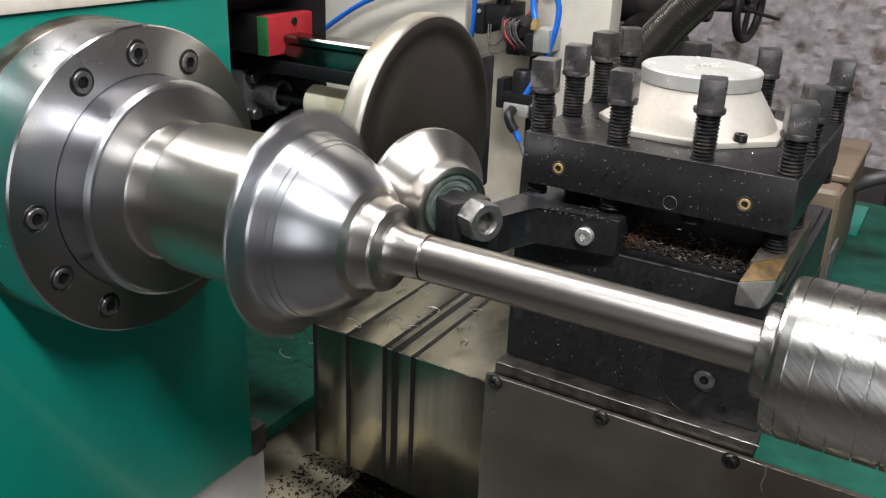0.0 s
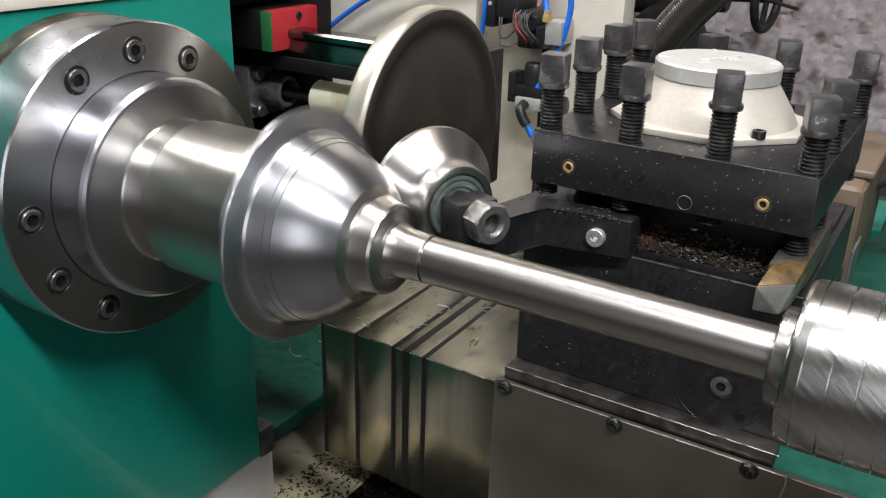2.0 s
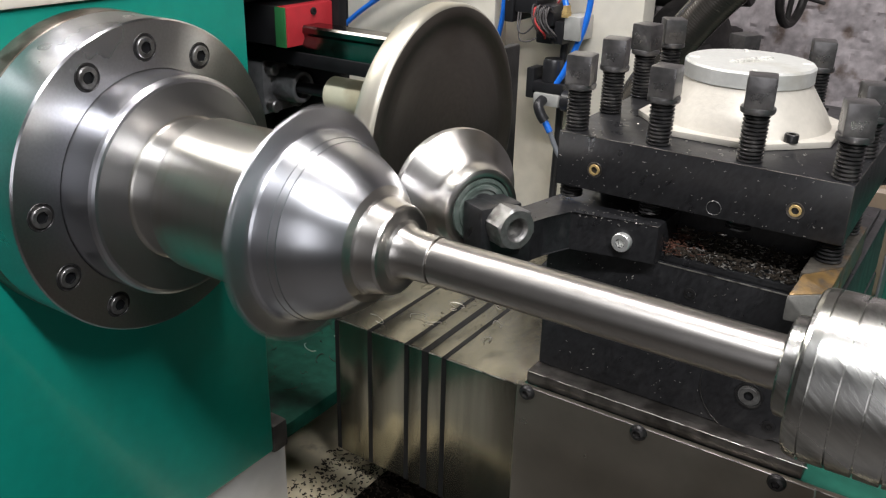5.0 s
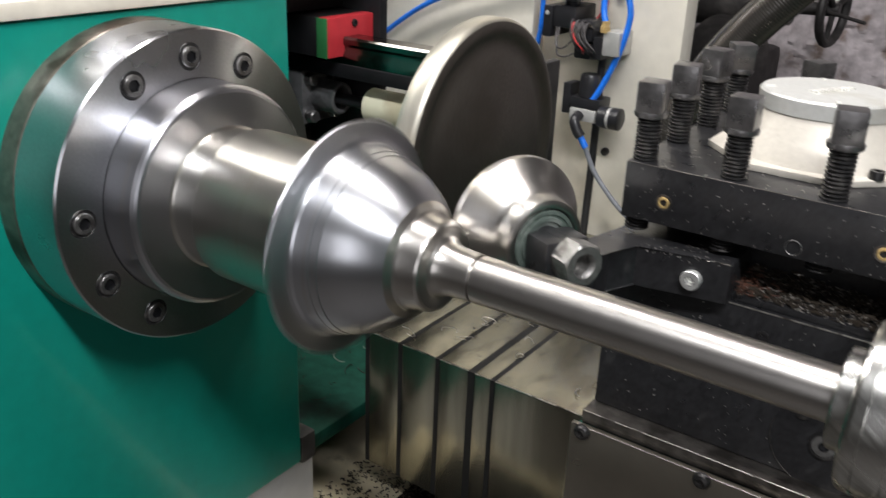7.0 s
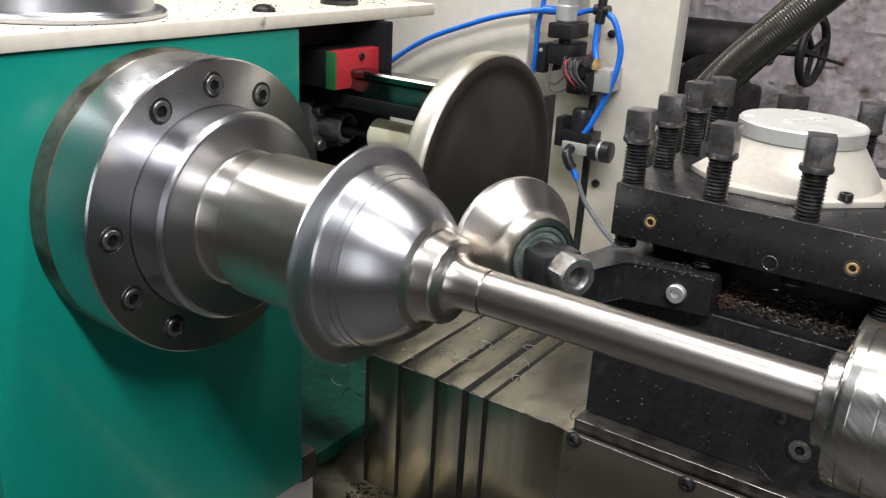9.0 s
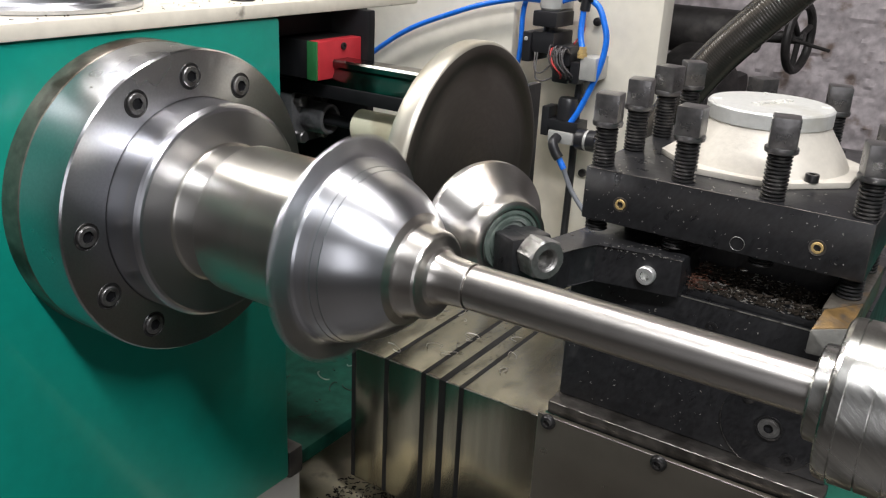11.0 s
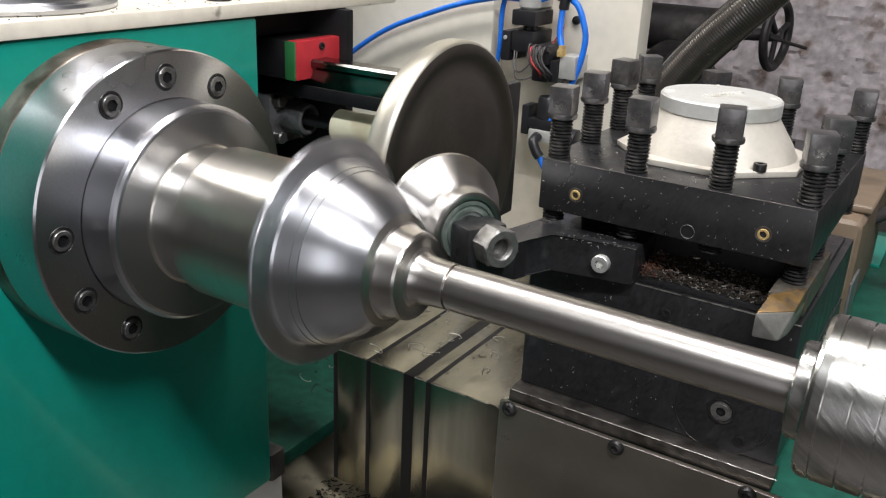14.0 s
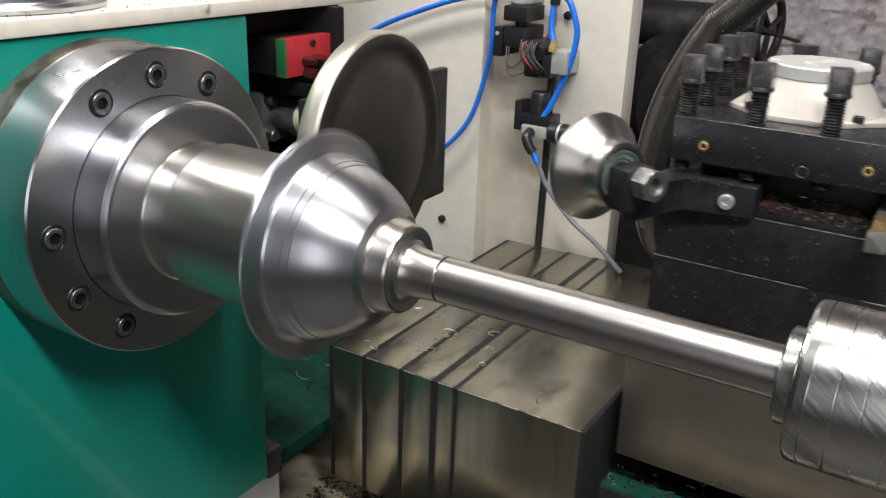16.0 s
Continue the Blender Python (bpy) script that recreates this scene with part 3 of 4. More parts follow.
def build_tool_post():
    post = thing("tool_post", label="black four-way tool post with square-head clamping bolts", category="tool post")
    part("post_head", boxm(0.2422, 0.4386, 0.1412, 0.3450, 0.0128, 0.0524, 0.0018), M_BLACK, post)
    part("post_core", boxm(0.2600, 0.4200, 0.1850, 0.3250, -0.029, 0.0130, 0.001), M_BLACK, post)
    part("post_foot", boxm(0.2440, 0.4370, 0.1480, 0.3430, -0.0288, -0.0235, 0.001), M_BLACK, post)
    for line in ([(0.2440 + 0.0048 * k, 0.1417, 0.0519) for k in range(41)], [(0.4381, 0.1417, 0.0150 + 0.0036 * k) for k in range(11)], [(0.4381, 0.1430 + 0.005 * k, 0.0519) for k in range(40)]):
        part("worn_edge", tubem(line, 0.00035, 6, 1), M_STRIP, post, "rubbed grey edge")
    # cast cap
    cx, cy = POST
    corner = [(cx + 0.0745 * math.cos(a) * k, cy + 0.0745 * math.sin(a) * k) for a, k in ((radians(22.5 + 45 * j), 1.0) for j in range(8))]
    part("cap_base", prism(bmesh.new(), corner, 0.0526, 0.0572, 0.001), M_CAST, post, "dull aluminium cap base")
    prof = [(0.0572, 0.062), (0.060, 0.0605), (0.066, 0.0575), (0.084, 0.0455), (0.0865, 0.0445)]
    part("cap_cone", lathem(prof, (cx, cy, 0), (0, 0, 1), 72), M_CAST, post, "cast aluminium cone")
    prof = [(0.0865, 0.0445), (0.0870, 0.0455), (0.0970, 0.0455), (0.0985, 0.0442), (0.0985, 0.0)]
    part("cap_lid", lathem(prof, (cx, cy, 0), (0, 0, 1), 72), M_LID, post, "round grey aluminium lid")
    # raised worn lettering, as bars, along one diameter
    for k in range(8):
        s = -0.018 + 0.0051 * k
        m = Matrix.Translation((cx, cy, 0)) @ pose(0, 0, 0, 0, 0, 62)
        part("letter_bar", boxm(s, s + 0.0030, -0.0028, 0.0028, 0.0983, 0.0999, 0.0003, m=m), M_MARK, post)
    for a in (20, 110, 200, 290):
        part("lid_mark", boxm(-0.0035, 0.0035, -0.0015, 0.0015, 0.0983, 0.0992, 0.0003,
                              m=Matrix.Translation((cx + 0.039 * math.cos(radians(a)), cy + 0.039 * math.sin(radians(a)), 0)) @ pose(0, 0, 0, 0, 0, a)), M_MARK, post)
    for a in (-45, 45, 135, 225):
        x, y = cx + 0.0655 * math.cos(radians(a)), cy + 0.0655 * math.sin(radians(a))
        part("cap_screw", socket_screw(bmesh.new(), (x, y, 0.0572), (0, 0, 1), 0.0048, 0.0055, 0.5), M_BOLT, post)
    # clamping bolts: threaded shank, collar, square head
    spots = [(x, BOLT_Y[0]) for x in BOLT_X] + [(x, BOLT_Y[3]) for x in BOLT_X] + [(BOLT_X[0], y) for y in BOLT_Y[1:3]] + [(BOLT_X[3], BOLT_Y[1])]
    lift = (-0.001, -0.001, 0.0015, -0.006, 0.002, -0.004, -0.002, -0.004, 0.002, 0.005, -0.006)
    turn = (8, 2, 14, 20, 35, 60, 15, 5, 10, 80, 25)
    first = None
    for (x, y), up, a in zip(spots, lift, turn):
        m = pose(x, y, up, 0, 0, a)
        if first is None:
            thread, z = [(0.004, 0.0), (0.004, 0.0072)], 0.004
            while z < 0.0815:
                thread += [(z + 0.0007, 0.0084), (z + 0.0012, 0.0084), (z + 0.0022, 0.0070)]
                z += 0.0026
            thread += [(0.083, 0.0074), (0.083, 0)]
            shank = part("bolt_shank", lathem(thread, (0, 0, 0), (0, 0, 1), 16), M_BOLT, post, "threaded black bolt")
            collar = lathem([(0.0822, 0.0), (0.0822, 0.0098), (0.0830, 0.0108), (0.0850, 0.0111), (0.0862, 0.0108), (0.0866, 0.0100), (0.0866, 0)], (0, 0, 0), (0, 0, 1), 24)
            box(collar, -0.0090, 0.0090, -0.0090, 0.0090, 0.0858, 0.1065, 0.0015)
            head = part("bolt_head", collar, M_HEAD, shank, "square black bolt head")
            shank.matrix_basis = m
            first = (shank, head)
        else:
            s = again(first[0], m)
            h = again(first[1], Matrix.Identity(4))
            h.parent = s
    # brass plugs and a hole on the front face
    for x, z in ((0.2719, 0.0289), (0.4076, 0.0296)):
        bm = lathem([(0, 0.0056), (0.0005, 0.0054), (0.0003, 0.0041)], (x, 0.1411, z), (0, -1, 0), 24)
        part("plug_seat", bm, M_STRIP, post, "worn steel seat")
        bm = lathem([(0.0003, 0.0040), (0.0012, 0.0037), (0.0012, 0.0024), (-0.002, 0.0022), (-0.002, 0)], (x, 0.1411, z), (0, -1, 0), 24)
        part("oil_plug", bm, M_BRASS, post, "brass oil plug")
    bm = lathem([(0.0002, 0.0046), (0.0004, 0.0043), (0.0003, 0.0040), (-0.003, 0.0038), (-0.003, 0)], (0.3576, 0.1411, 0.0200), (0, -1, 0), 24)
    part("hole_rim", lathem([(0.0001, 0.0051), (0.0004, 0.0049), (0.0002, 0.0046)], (0.3576, 0.1411, 0.0200), (0, -1, 0), 24), M_NUT, post, "pale steel rim")
    # shade inside the hole comes from its near-black colour
    part("grub_hole", bm, M_DARK, post, "threaded hole coloured dark for its shade")
    return post


ROLLER_AT, ROLLER_WAY = Vector((0.1930, 0.0848, 0.0085)), Vector((0.895, -0.445, 0.025)).normalized()


def hex_nut(at, way, flat, length, bore):
    """A hexagon nut, chamfered round at both ends."""
    m, bm, rings, n = frame_of(at, way), bmesh.new(), [], 72
    for s, limit in ((0.0, flat * 0.96), (0.0, flat * 1.02), (flat * 0.09, flat * 1.2), (length - flat * 0.10, flat * 1.2), (length, flat * 1.0), (length, bore)):
        ring = []
        for k in range(n):
            a = 2 * math.pi * k / n
            r = min(limit, flat / math.cos((a + math.pi / 6) % (math.pi / 3) - math.pi / 6))
            ring.append(bm.verts.new(m @ Vector((s, r * math.cos(a + 0.25), r * math.sin(a + 0.25)))))
        rings.append(ring)
    for a, b in zip(rings, rings[1:]):
        for k in range(n):
            bm.faces.new((a[k], a[(k + 1) % n], b[(k + 1) % n], b[k]))
    return bm


def build_roller_holder():
    arm = thing("roller_holder", label="chipped black roller arm clamped under the tool post", category="roller arm")
    outline = [(0.2180, 0.0860), (0.2290, 0.0700), (0.2420, 0.0680), (0.2515, 0.0900), (0.2530, 0.1060), (0.2625, 0.1285), (0.3245, 0.1365), (0.3245, 0.1800), (0.2500, 0.1800), (0.2400, 0.1600), (0.2340, 0.1200)]
    part("arm", prism(bmesh.new(), outline, -0.0285, 0.0000, 0.0016), M_BLACK, arm)
    for (x0, y0), (x1, y1) in zip(outline[4:6], outline[5:7]):
        line = [(x0 + (x1 - x0) * k / 10, y0 + (y1 - y0) * k / 10 + 0.0005, -0.0005) for k in range(11)]
        part("worn_edge", tubem(line, 0.0003, 6, 1), M_STRIP, arm, "rubbed grey edge")
    m = frame_of(ROLLER_AT, ROLLER_WAY)
    part("axle_block", boxm(0.0365, 0.0600, -0.0165, 0.0155, -0.026, 0.0112, 0.003, m=m), M_BLACK, arm, "chipped black axle block")
    part("axle", rod(bmesh.new(), ROLLER_AT - 0.016 * ROLLER_WAY, ROLLER_AT + 0.0640 * ROLLER_WAY, 0.012, 28), M_BLACK, arm)
    at, way = ROLLER_AT + 0.0602 * ROLLER_WAY, ROLLER_WAY
    part("axle_nut", hex_nut(at, way, 0.0128, 0.0165, 0.0080), M_NUT, arm, "bare steel hexagon nut", angle=25)
    bm = lathem([(0.0166, 0.0082), (0.0160, 0.0074), (0.0150, 0.0068), (0.0140, 0.0074), (0.0130, 0.0068), (0.0120, 0.0072), (0.0080, 0.0066), (0.0080, 0)], at, way, 28)
    part("nut_bore", bm, M_NUT, arm)
    part("clamp_screw", socket_screw(bmesh.new(), (0.3010, 0.1350, -0.0155), (0, -1, 0), 0.0068, 0.0060, 0.50), M_ZINC, arm, "bright socket cap screw")
    wheel = thing("spinning_roller", label="polished steel forming roller on the black arm", category="roller")
    prof = [(-0.016, 0.014), (-0.016, 0.030), (-0.010, 0.0425), (-0.004, 0.0480), (-0.001, 0.0490), (0.0025, 0.0485), (0.0055, 0.0460), (0.0110, 0.0405), (0.0160, 0.0362), (0.0200, 0.0325),
            (0.0228, 0.0307), (0.0255, 0.0300), (0.0325, 0.0291), (0.0342, 0.0284), (0.0352, 0.0268), (0.0356, 0.0248), (0.0354, 0.0236), (0.0330, 0.0230)]
    body = part("roller_body", lathem(prof, (0, 0, 0), (1, 0, 0), 128), M_ROLLER, wheel, angle=22)
    part("bearing_ring", lathem([(0.0330, 0.0228), (0.0352, 0.0220), (0.0352, 0.0198), (0.0340, 0.0192), (0.0340, 0.0178), (0.0354, 0.0174), (0.0354, 0.0150), (0.0340, 0.0146), (0.0340, 0.0118)], (0, 0, 0), (1, 0, 0), 64), M_BEARING, wheel, "greasy green bearing shield")
    return arm, wheel, body


def hull(points, bevel=0.0):
    bm = bmesh.new()
    for q in points:
        bm.verts.new(q)
    bmesh.ops.convex_hull(bm, input=bm.verts[:])
    bmesh.ops.dissolve_limit(bm, angle_limit=0.06, verts=bm.verts[:], edges=bm.edges[:])
    if bevel:
        bmesh.ops.bevel(bm, geom=bm.edges[:], offset=bevel, segments=2, affect="EDGES", profile=0.6)
    return bm


def build_tool_bit():
    bit = thing("turning_tool", label="rusty brazed turning tool clamped in the tool post", category="lathe tool")
    part("shank", prism(bmesh.new(), [(0.4200, 0.23), (0.4205, 0.1230), (0.4250, 0.1240), (0.4412, 0.1480), (0.4412, 0.23)], -0.0235, -0.0020, 0.0012), M_TOOL, bit)
    # ground top slope, browned by the braze, and the chipped nose below it
    slope = [(0.4222, 0.1215, -0.0024), (0.4408, 0.1480, -0.0024), (0.4200, 0.0985, -0.0080), (0.4400, 0.1130, -0.0070)]
    low = [(x, y + 0.004, -0.0120) for x, y, z in slope]
    part("braze", hull(slope + low, 0.0008), M_BRAZE, bit, "golden brown braze on the ground slope")
    nose = [(0.4197, 0.0975, -0.0084), (0.4400, 0.1122, -0.0074), (0.4190, 0.1010, -0.0262), (0.4348, 0.1035, -0.0262), (0.4385, 0.1130, -0.0240)]
    back = [(0.4212, 0.1250, -0.0125), (0.4408, 0.1485, -0.0125), (0.4212, 0.1220, -0.0232), (0.4400, 0.1420, -0.0232)]
    part("tip", hull(nose + back, 0.0010), M_CARBIDE, bit, "chipped grey carbide tip")
    return bit


# ---- rear slide with the big disc ----
DISC_AT = Vector((0.113, 0.227, 0.0))


def build_disc():
    d = thing("backing_disc", label="large dark sheet steel disc with a worn bright rim, turning", category="disc")
    R = 0.1165
    part("disc_face", lathem([(0.0105, 0.0), (0.0101, 0.012), (0.0092, 0.024), (0.0078, 0.038), (0.0060, 0.052), (0.0036, 0.068), (0.0005, 0.084), (-0.0012, 0.0875), (-0.0020, 0.094), (-0.0012, 0.1005), (0.0008, 0.1045), (0.0014, 0.1105), (0.0002, 0.1135)], (0, 0, 0), (1, 0, 0), 144), M_DISC, d)
    part("disc_rim", lathem([(0.0002, 0.1135), (-0.001, 0.1152), (-0.004, R), (-0.016, R), (-0.021, 0.114), (-0.024, 0.107), (-0.024, 0.0)], (0, 0, 0), (1, 0, 0), 144), M_RIM, d, "worn bright steel rim")
    return d


def build_rear_slide():
    rs = thing("rear_slide", label="black rear slide with nylon sleeve behind the disc", category="slide")
    rod_sleeve = part("sleeve", rod(bmesh.new(), (-0.045, 0.255, 0.0115), (0.04, 0.255, 0.0115), 0.0173, 32), M_NYLON, rs, "cream nylon sleeve")
    part("back_bracket", boxm(0.04, 0.088, 0.20, 0.335, -0.06, 0.045, 0.004), M_IRON, rs, "dark iron bracket")
    part("guard_plate", boxm(0.076, 0.086, 0.300, 0.4015, -0.09, 0.0560, 0.003), M_IRON, rs, "dark steel plate")
    side = [(-0.0125, 0.0535), (-0.0125, 0.0620), (-0.0100, 0.0660), (-0.0100, 0.0695), (-0.0125, 0.0725), (-0.0125, 0.0772), (-0.0105, 0.0792)]
    outline = side + [(-y, z) for y, z in reversed(side)]
    bm = prism(bmesh.new(), outline, -0.20, 0.088, 0.0)
    bmesh.ops.transform(bm, verts=bm.verts[:], matrix=Matrix(((0, 0, 1, 0), (1, 0, 0, 0.2435), (0, 1, 0, 0), (0, 0, 0, 1))))
    part("guide_rail", bm, M_ROD, rs, "oily polished steel guide rail")
    part("rail_beam", boxm(-0.20, 0.088, 0.2290, 0.2600, 0.0400, 0.0533, 0.001), M_DARK, rs, "oily black beam")
    return rs, rod_sleeve


def build_guide():
    g = thing("guide_block", label="red painted guide block for the rear slide rods", category="guide block")
    part("block", boxm(-0.0732, -0.060, 0.2100, 0.2760, 0.0605, 0.0980, 0.0015), M_RED, g)
    part("side_plate", boxm(-0.0732, -0.0605, 0.2080, 0.2098, 0.0607, 0.0978, 0.0006), M_LEAF, g, "green painted side plate")
    part("block_screw", socket_screw(bmesh.new(), (-0.060, 0.247, 0.091), (1, 0, 0), 0.0036, 0.002, 0.5), M_BOLT, g)
    part("back_plate", boxm(-0.22, -0.146, 0.176, 0.2764, -0.05, 0.118, 0.002), M_DARK, g, "black mounting plate")
    part("carriage_body", boxm(-0.145, -0.0738, 0.2095, 0.2755, 0.0608, 0.0978, 0.001), M_DARK, g, "dark steel carriage body")
    # beam coloured near black for the shade of this recess
    part("top_beam", boxm(-0.145, -0.100, 0.176, 0.2764, 0.1000, 0.1240, 0.001), M_DARK, g, "beam over the block, black for the shaded recess")
    part("frame_upright", boxm(-0.2200, -0.0520, 0.2768, 0.2885, -0.05, 0.1240, 0.002), M_DARK, g, "black upright")
    return g


def build_clevis():
    c = thing("air_cylinder", label="grey iron air cylinder end beside the green headstock", category="air cylinder")
    prof = [(-0.13, 0), (-0.13, 0.0165), (-0.086, 0.0165), (-0.0835, 0.0158), (-0.0825, 0.0140), (-0.0832, 0.0118), (-0.105, 0.0110), (-0.105, 0)]
    part("tube", lathem(prof, (0, 0.255, 0.0115), (1, 0, 0), 36), M_GREYIRON, c)
    part("flange", boxm(-0.145, -0.112, 0.2270, 0.2764, -0.0165, 0.0395, 0.003), M_GREYIRON, c)
    part("rod", rod(bmesh.new(), (-0.108, 0.255, 0.0115), (-0.044, 0.255, 0.0115), 0.0060, 20), M_PLASTIC, c)
    screw = part("cap_screw", lathem([(0, 0.0066), (0.0085, 0.0066), (0.0100, 0.0054), (0.0100, 0)], (0, 0, 0), (1, 0, 0), 20), M_CAPHEAD, c)
    screw.matrix_basis = pose(-0.112, 0.236, 0.0305)
    for y, z in ((0.236, -0.0075), (0.2695, 0.0305), (0.2695, -0.0075)):
        again(screw, pose(-0.112, y, z))
    return c


# ---- electrical cabinet and pneumatics behind the bed ----
PANEL_Y = 0.72


def build_cabinet():
    cab = thing("control_cabinet", label="cream painted steel machine cabinet with a recessed channel", category="cabinet")
    part("left_panel", boxm(-0.395, -0.124, PANEL_Y - 0.012, PANEL_Y + 0.04, -0.36, 0.75, 0.002), M_CREAM, cab)
    part("recess_panel", boxm(-0.1245, -0.0155, PANEL_Y + 0.022, PANEL_Y + 0.04, -0.36, 0.75, 0.001), M_BEIGE, cab, "yellowed recessed panel")
    part("right_panel", boxm(-0.016, 0.094, PANEL_Y, PANEL_Y + 0.04, -0.36, 0.75, 0.002), M_CREAM, cab)
    part("frame", boxm(-0.410, -0.396, PANEL_Y - 0.03, PANEL_Y + 0.30, -0.36, 0.75, 0.002), M_DARK, cab, "black cabinet frame")
    part("back_box", boxm(-0.90, -0.411, PANEL_Y - 0.10, PANEL_Y + 0.30, -0.36, 0.75, 0.002), M_DARK, cab, "black machine housing")
    for x, z in ((0.003, 0.088), (0.004, -0.129), (-0.184, -0.246)):
        part("panel_screw", lathem([(0, 0.0062), (0.004, 0.0058), (0.006, 0.0)], (x, PANEL_Y - 0.0005 - (0.012 if x < -0.1 else 0), z), (0, -1, 0), 16), M_BOLT, cab)
    return cab


def build_valve():
    v = thing("solenoid_valve", label="grey and black solenoid valve on the cream cabinet", category="valve")
    part("body", lathem([(0.100, 0), (0.100, 0.013), (0.103, 0.0155), (0.122, 0.0155), (0.124, 0.0135), (0.135, 0.0135), (0.135, 0)], (-0.056, 0.690, 0), (0, 0, 1), 28), M_GREYPL, v)
    part("mount", boxm(-0.066, -0.046, 0.700, 0.741, 0.100, 0.132, 0.002), M_GREYPL, v)
    part("cap", boxm(-0.071, -0.040, 0.674, 0.715, 0.1355, 0.152, 0.003), M_PLASTIC, v, "black cap")
    part("coil", boxm(-0.073, -0.036, 0.669, 0.725, 0.0785, 0.0995, 0.003), M_PLASTIC, v, "black coil")
    part("coil_neck", rod(bmesh.new(), (-0.055, 0.692, 0.070), (-0.055, 0.692, 0.079), 0.010, 20), M_PLASTIC, v)
    part("plug", boxm(-0.074, -0.040, 0.674, 0.735, 0.042, 0.0715, 0.003), M_PLASTIC, v, "black plug")
    part("plug_lid", boxm(-0.088, -0.0745, 0.672, 0.728, 0.028, 0.0695, 0.002), M_PLASTIC, v, "black plug lid")
    part("lid_screw", lathem([(0, 0.003), (0.0015, 0.0027), (0.0018, 0)], (-0.082, 0.672, 0.060), (0, -1, 0), 14), M_GREYPL, v)
    part("fitting", rod(bmesh.new(), (-0.092, 0.689, 0.114), (-0.068, 0.689, 0.114), 0.0062, 16), M_BLUE, v, "blue push-in fitting")
    return v


def build_connector():
    c = thing("terminal_block", label="open black terminal block with loose wires", category="connector")
    part("block", boxm(-0.036, -0.012, 0.672, 0.732, 0.028, 0.056, 0.005), M_PLASTIC, c)
    part("lower_block", boxm(-0.040, -0.014, 0.676, 0.738, 0.004, 0.026, 0.004), M_PLASTIC, c)
    part("side_block", boxm(-0.0115, 0.0022, 0.674, 0.720, 0.006, 0.036, 0.002), M_PLASTIC, c)
    part("brass_elbow", lathem([(0, 0), (0, 0.0072), (0.007, 0.0072), (0.0085, 0.0060), (0.015, 0.0056), (0.016, 0)], (0.004, 0.676, 0.043), (0, 0, 1), 6), M_BRASS, c, "brass fitting")
    part("grey_plate", boxm(0.0035, 0.0270, 0.672, 0.715, 0.0135, 0.0450, 0.002), M_GREYPL, c, "grey plate")
    for k in range(9):
        x, z, w = -0.034 + 0.0028 * k, 0.050 - 0.002 * (k % 3), 0.004 * math.sin(k * 2.1)
        pts = [(x, 0.674, z), (x - 0.004 + w, 0.662, z + 0.006), (x - 0.002, 0.656, z - 0.012), (x + 0.006 - w, 0.660, z - 0.026), (x + 0.004, 0.674, z - 0.034)]
        part("wire", tubem(pts, 0.0011 + 0.0002 * (k % 3), 8, 6), M_WIRE_RED if k == 2 else M_WIRE, c, "red wire" if k == 2 else "")
    part("wire", tubem([(-0.068, 0.676, 0.044), (-0.060, 0.662, 0.022), (-0.048, 0.660, 0.018), (-0.034, 0.668, 0.034)], 0.0011, 8), M_WIRE, c)
    part("wire", tubem([(-0.064, 0.676, 0.044), (-0.058, 0.662, 0.012), (-0.046, 0.660, 0.007), (-0.034, 0.668, 0.012)], 0.0011, 8), M_WIRE, c)
    part("wire", tubem([(-0.018, 0.73, 0.20), (-0.020, 0.73, 0.12), (-0.017, 0.725, 0.08), (-0.022, 0.70, 0.055)], 0.0012, 8), M_WIRE_RED, c, "red wire")
    return c


def build_regulator():
    r = thing("air_regulator", label="black and grey air regulator with a round gauge", category="regulator")
    part("knob", lathem([(-0.046, 0), (-0.046, 0.0150), (-0.030, 0.0146), (-0.019, 0.0138), (-0.0155, 0.0118), (-0.0155, 0)], (-0.014, 0.685, 0.0), (0, 0, 1), 24), M_PLASTIC, r)
    part("collar", boxm(-0.036, 0.010, 0.670, 0.705, -0.061, -0.0465, 0.002), M_PLASTIC, r)
    part("body", boxm(-0.034, 0.006, 0.668, 0.715, -0.079, -0.0615, 0.003), M_GREYPL, r)
    part("side_port", boxm(-0.048, -0.0362, 0.672, 0.70, -0.072, -0.030, 0.002), M_PLASTIC, r)
    part("gauge", lathem([(0, 0), (0, 0.0145), (0.012, 0.0150), (0.0125, 0.0135), (0.0165, 0.0135), (0.017, 0.0150), (0.029, 0.0150), (0.030, 0.0135), (0.030, 0)], (0.012, 0.672, -0.0675), (1, 0, 0), 28), M_PLASTIC, r)
    part("gauge_ring", lathem([(0.0125, 0.0137), (0.0135, 0.0142), (0.0155, 0.0142), (0.0165, 0.0137)], (0.012, 0.672, -0.0675), (1, 0, 0), 28), M_GREYPL, r, "pale gauge ring")
    part("elbow", tubem([(-0.018, 0.668, -0.070), (-0.018, 0.656, -0.076), (-0.012, 0.654, -0.088), (-0.006, 0.655, -0.096)], 0.0072, 12), M_PLASTIC, r)
    part("post_tube", tubem([(-0.006, 0.705, 0.03), (-0.007, 0.70, -0.02), (-0.006, 0.70, -0.12), (-0.008, 0.70, -0.26)], 0.0055, 12), M_PLASTIC, r)
    return r


def air_tube(points, mat, label, r=0.0042):
    t = thing("air_tube", label=label, category="air tube", group="air tubes on the cabinet")
    part("hose", tubem(points, r, 14, 12), mat, t)
    return t


# ---- old machine by the stone wall, and its hose ----


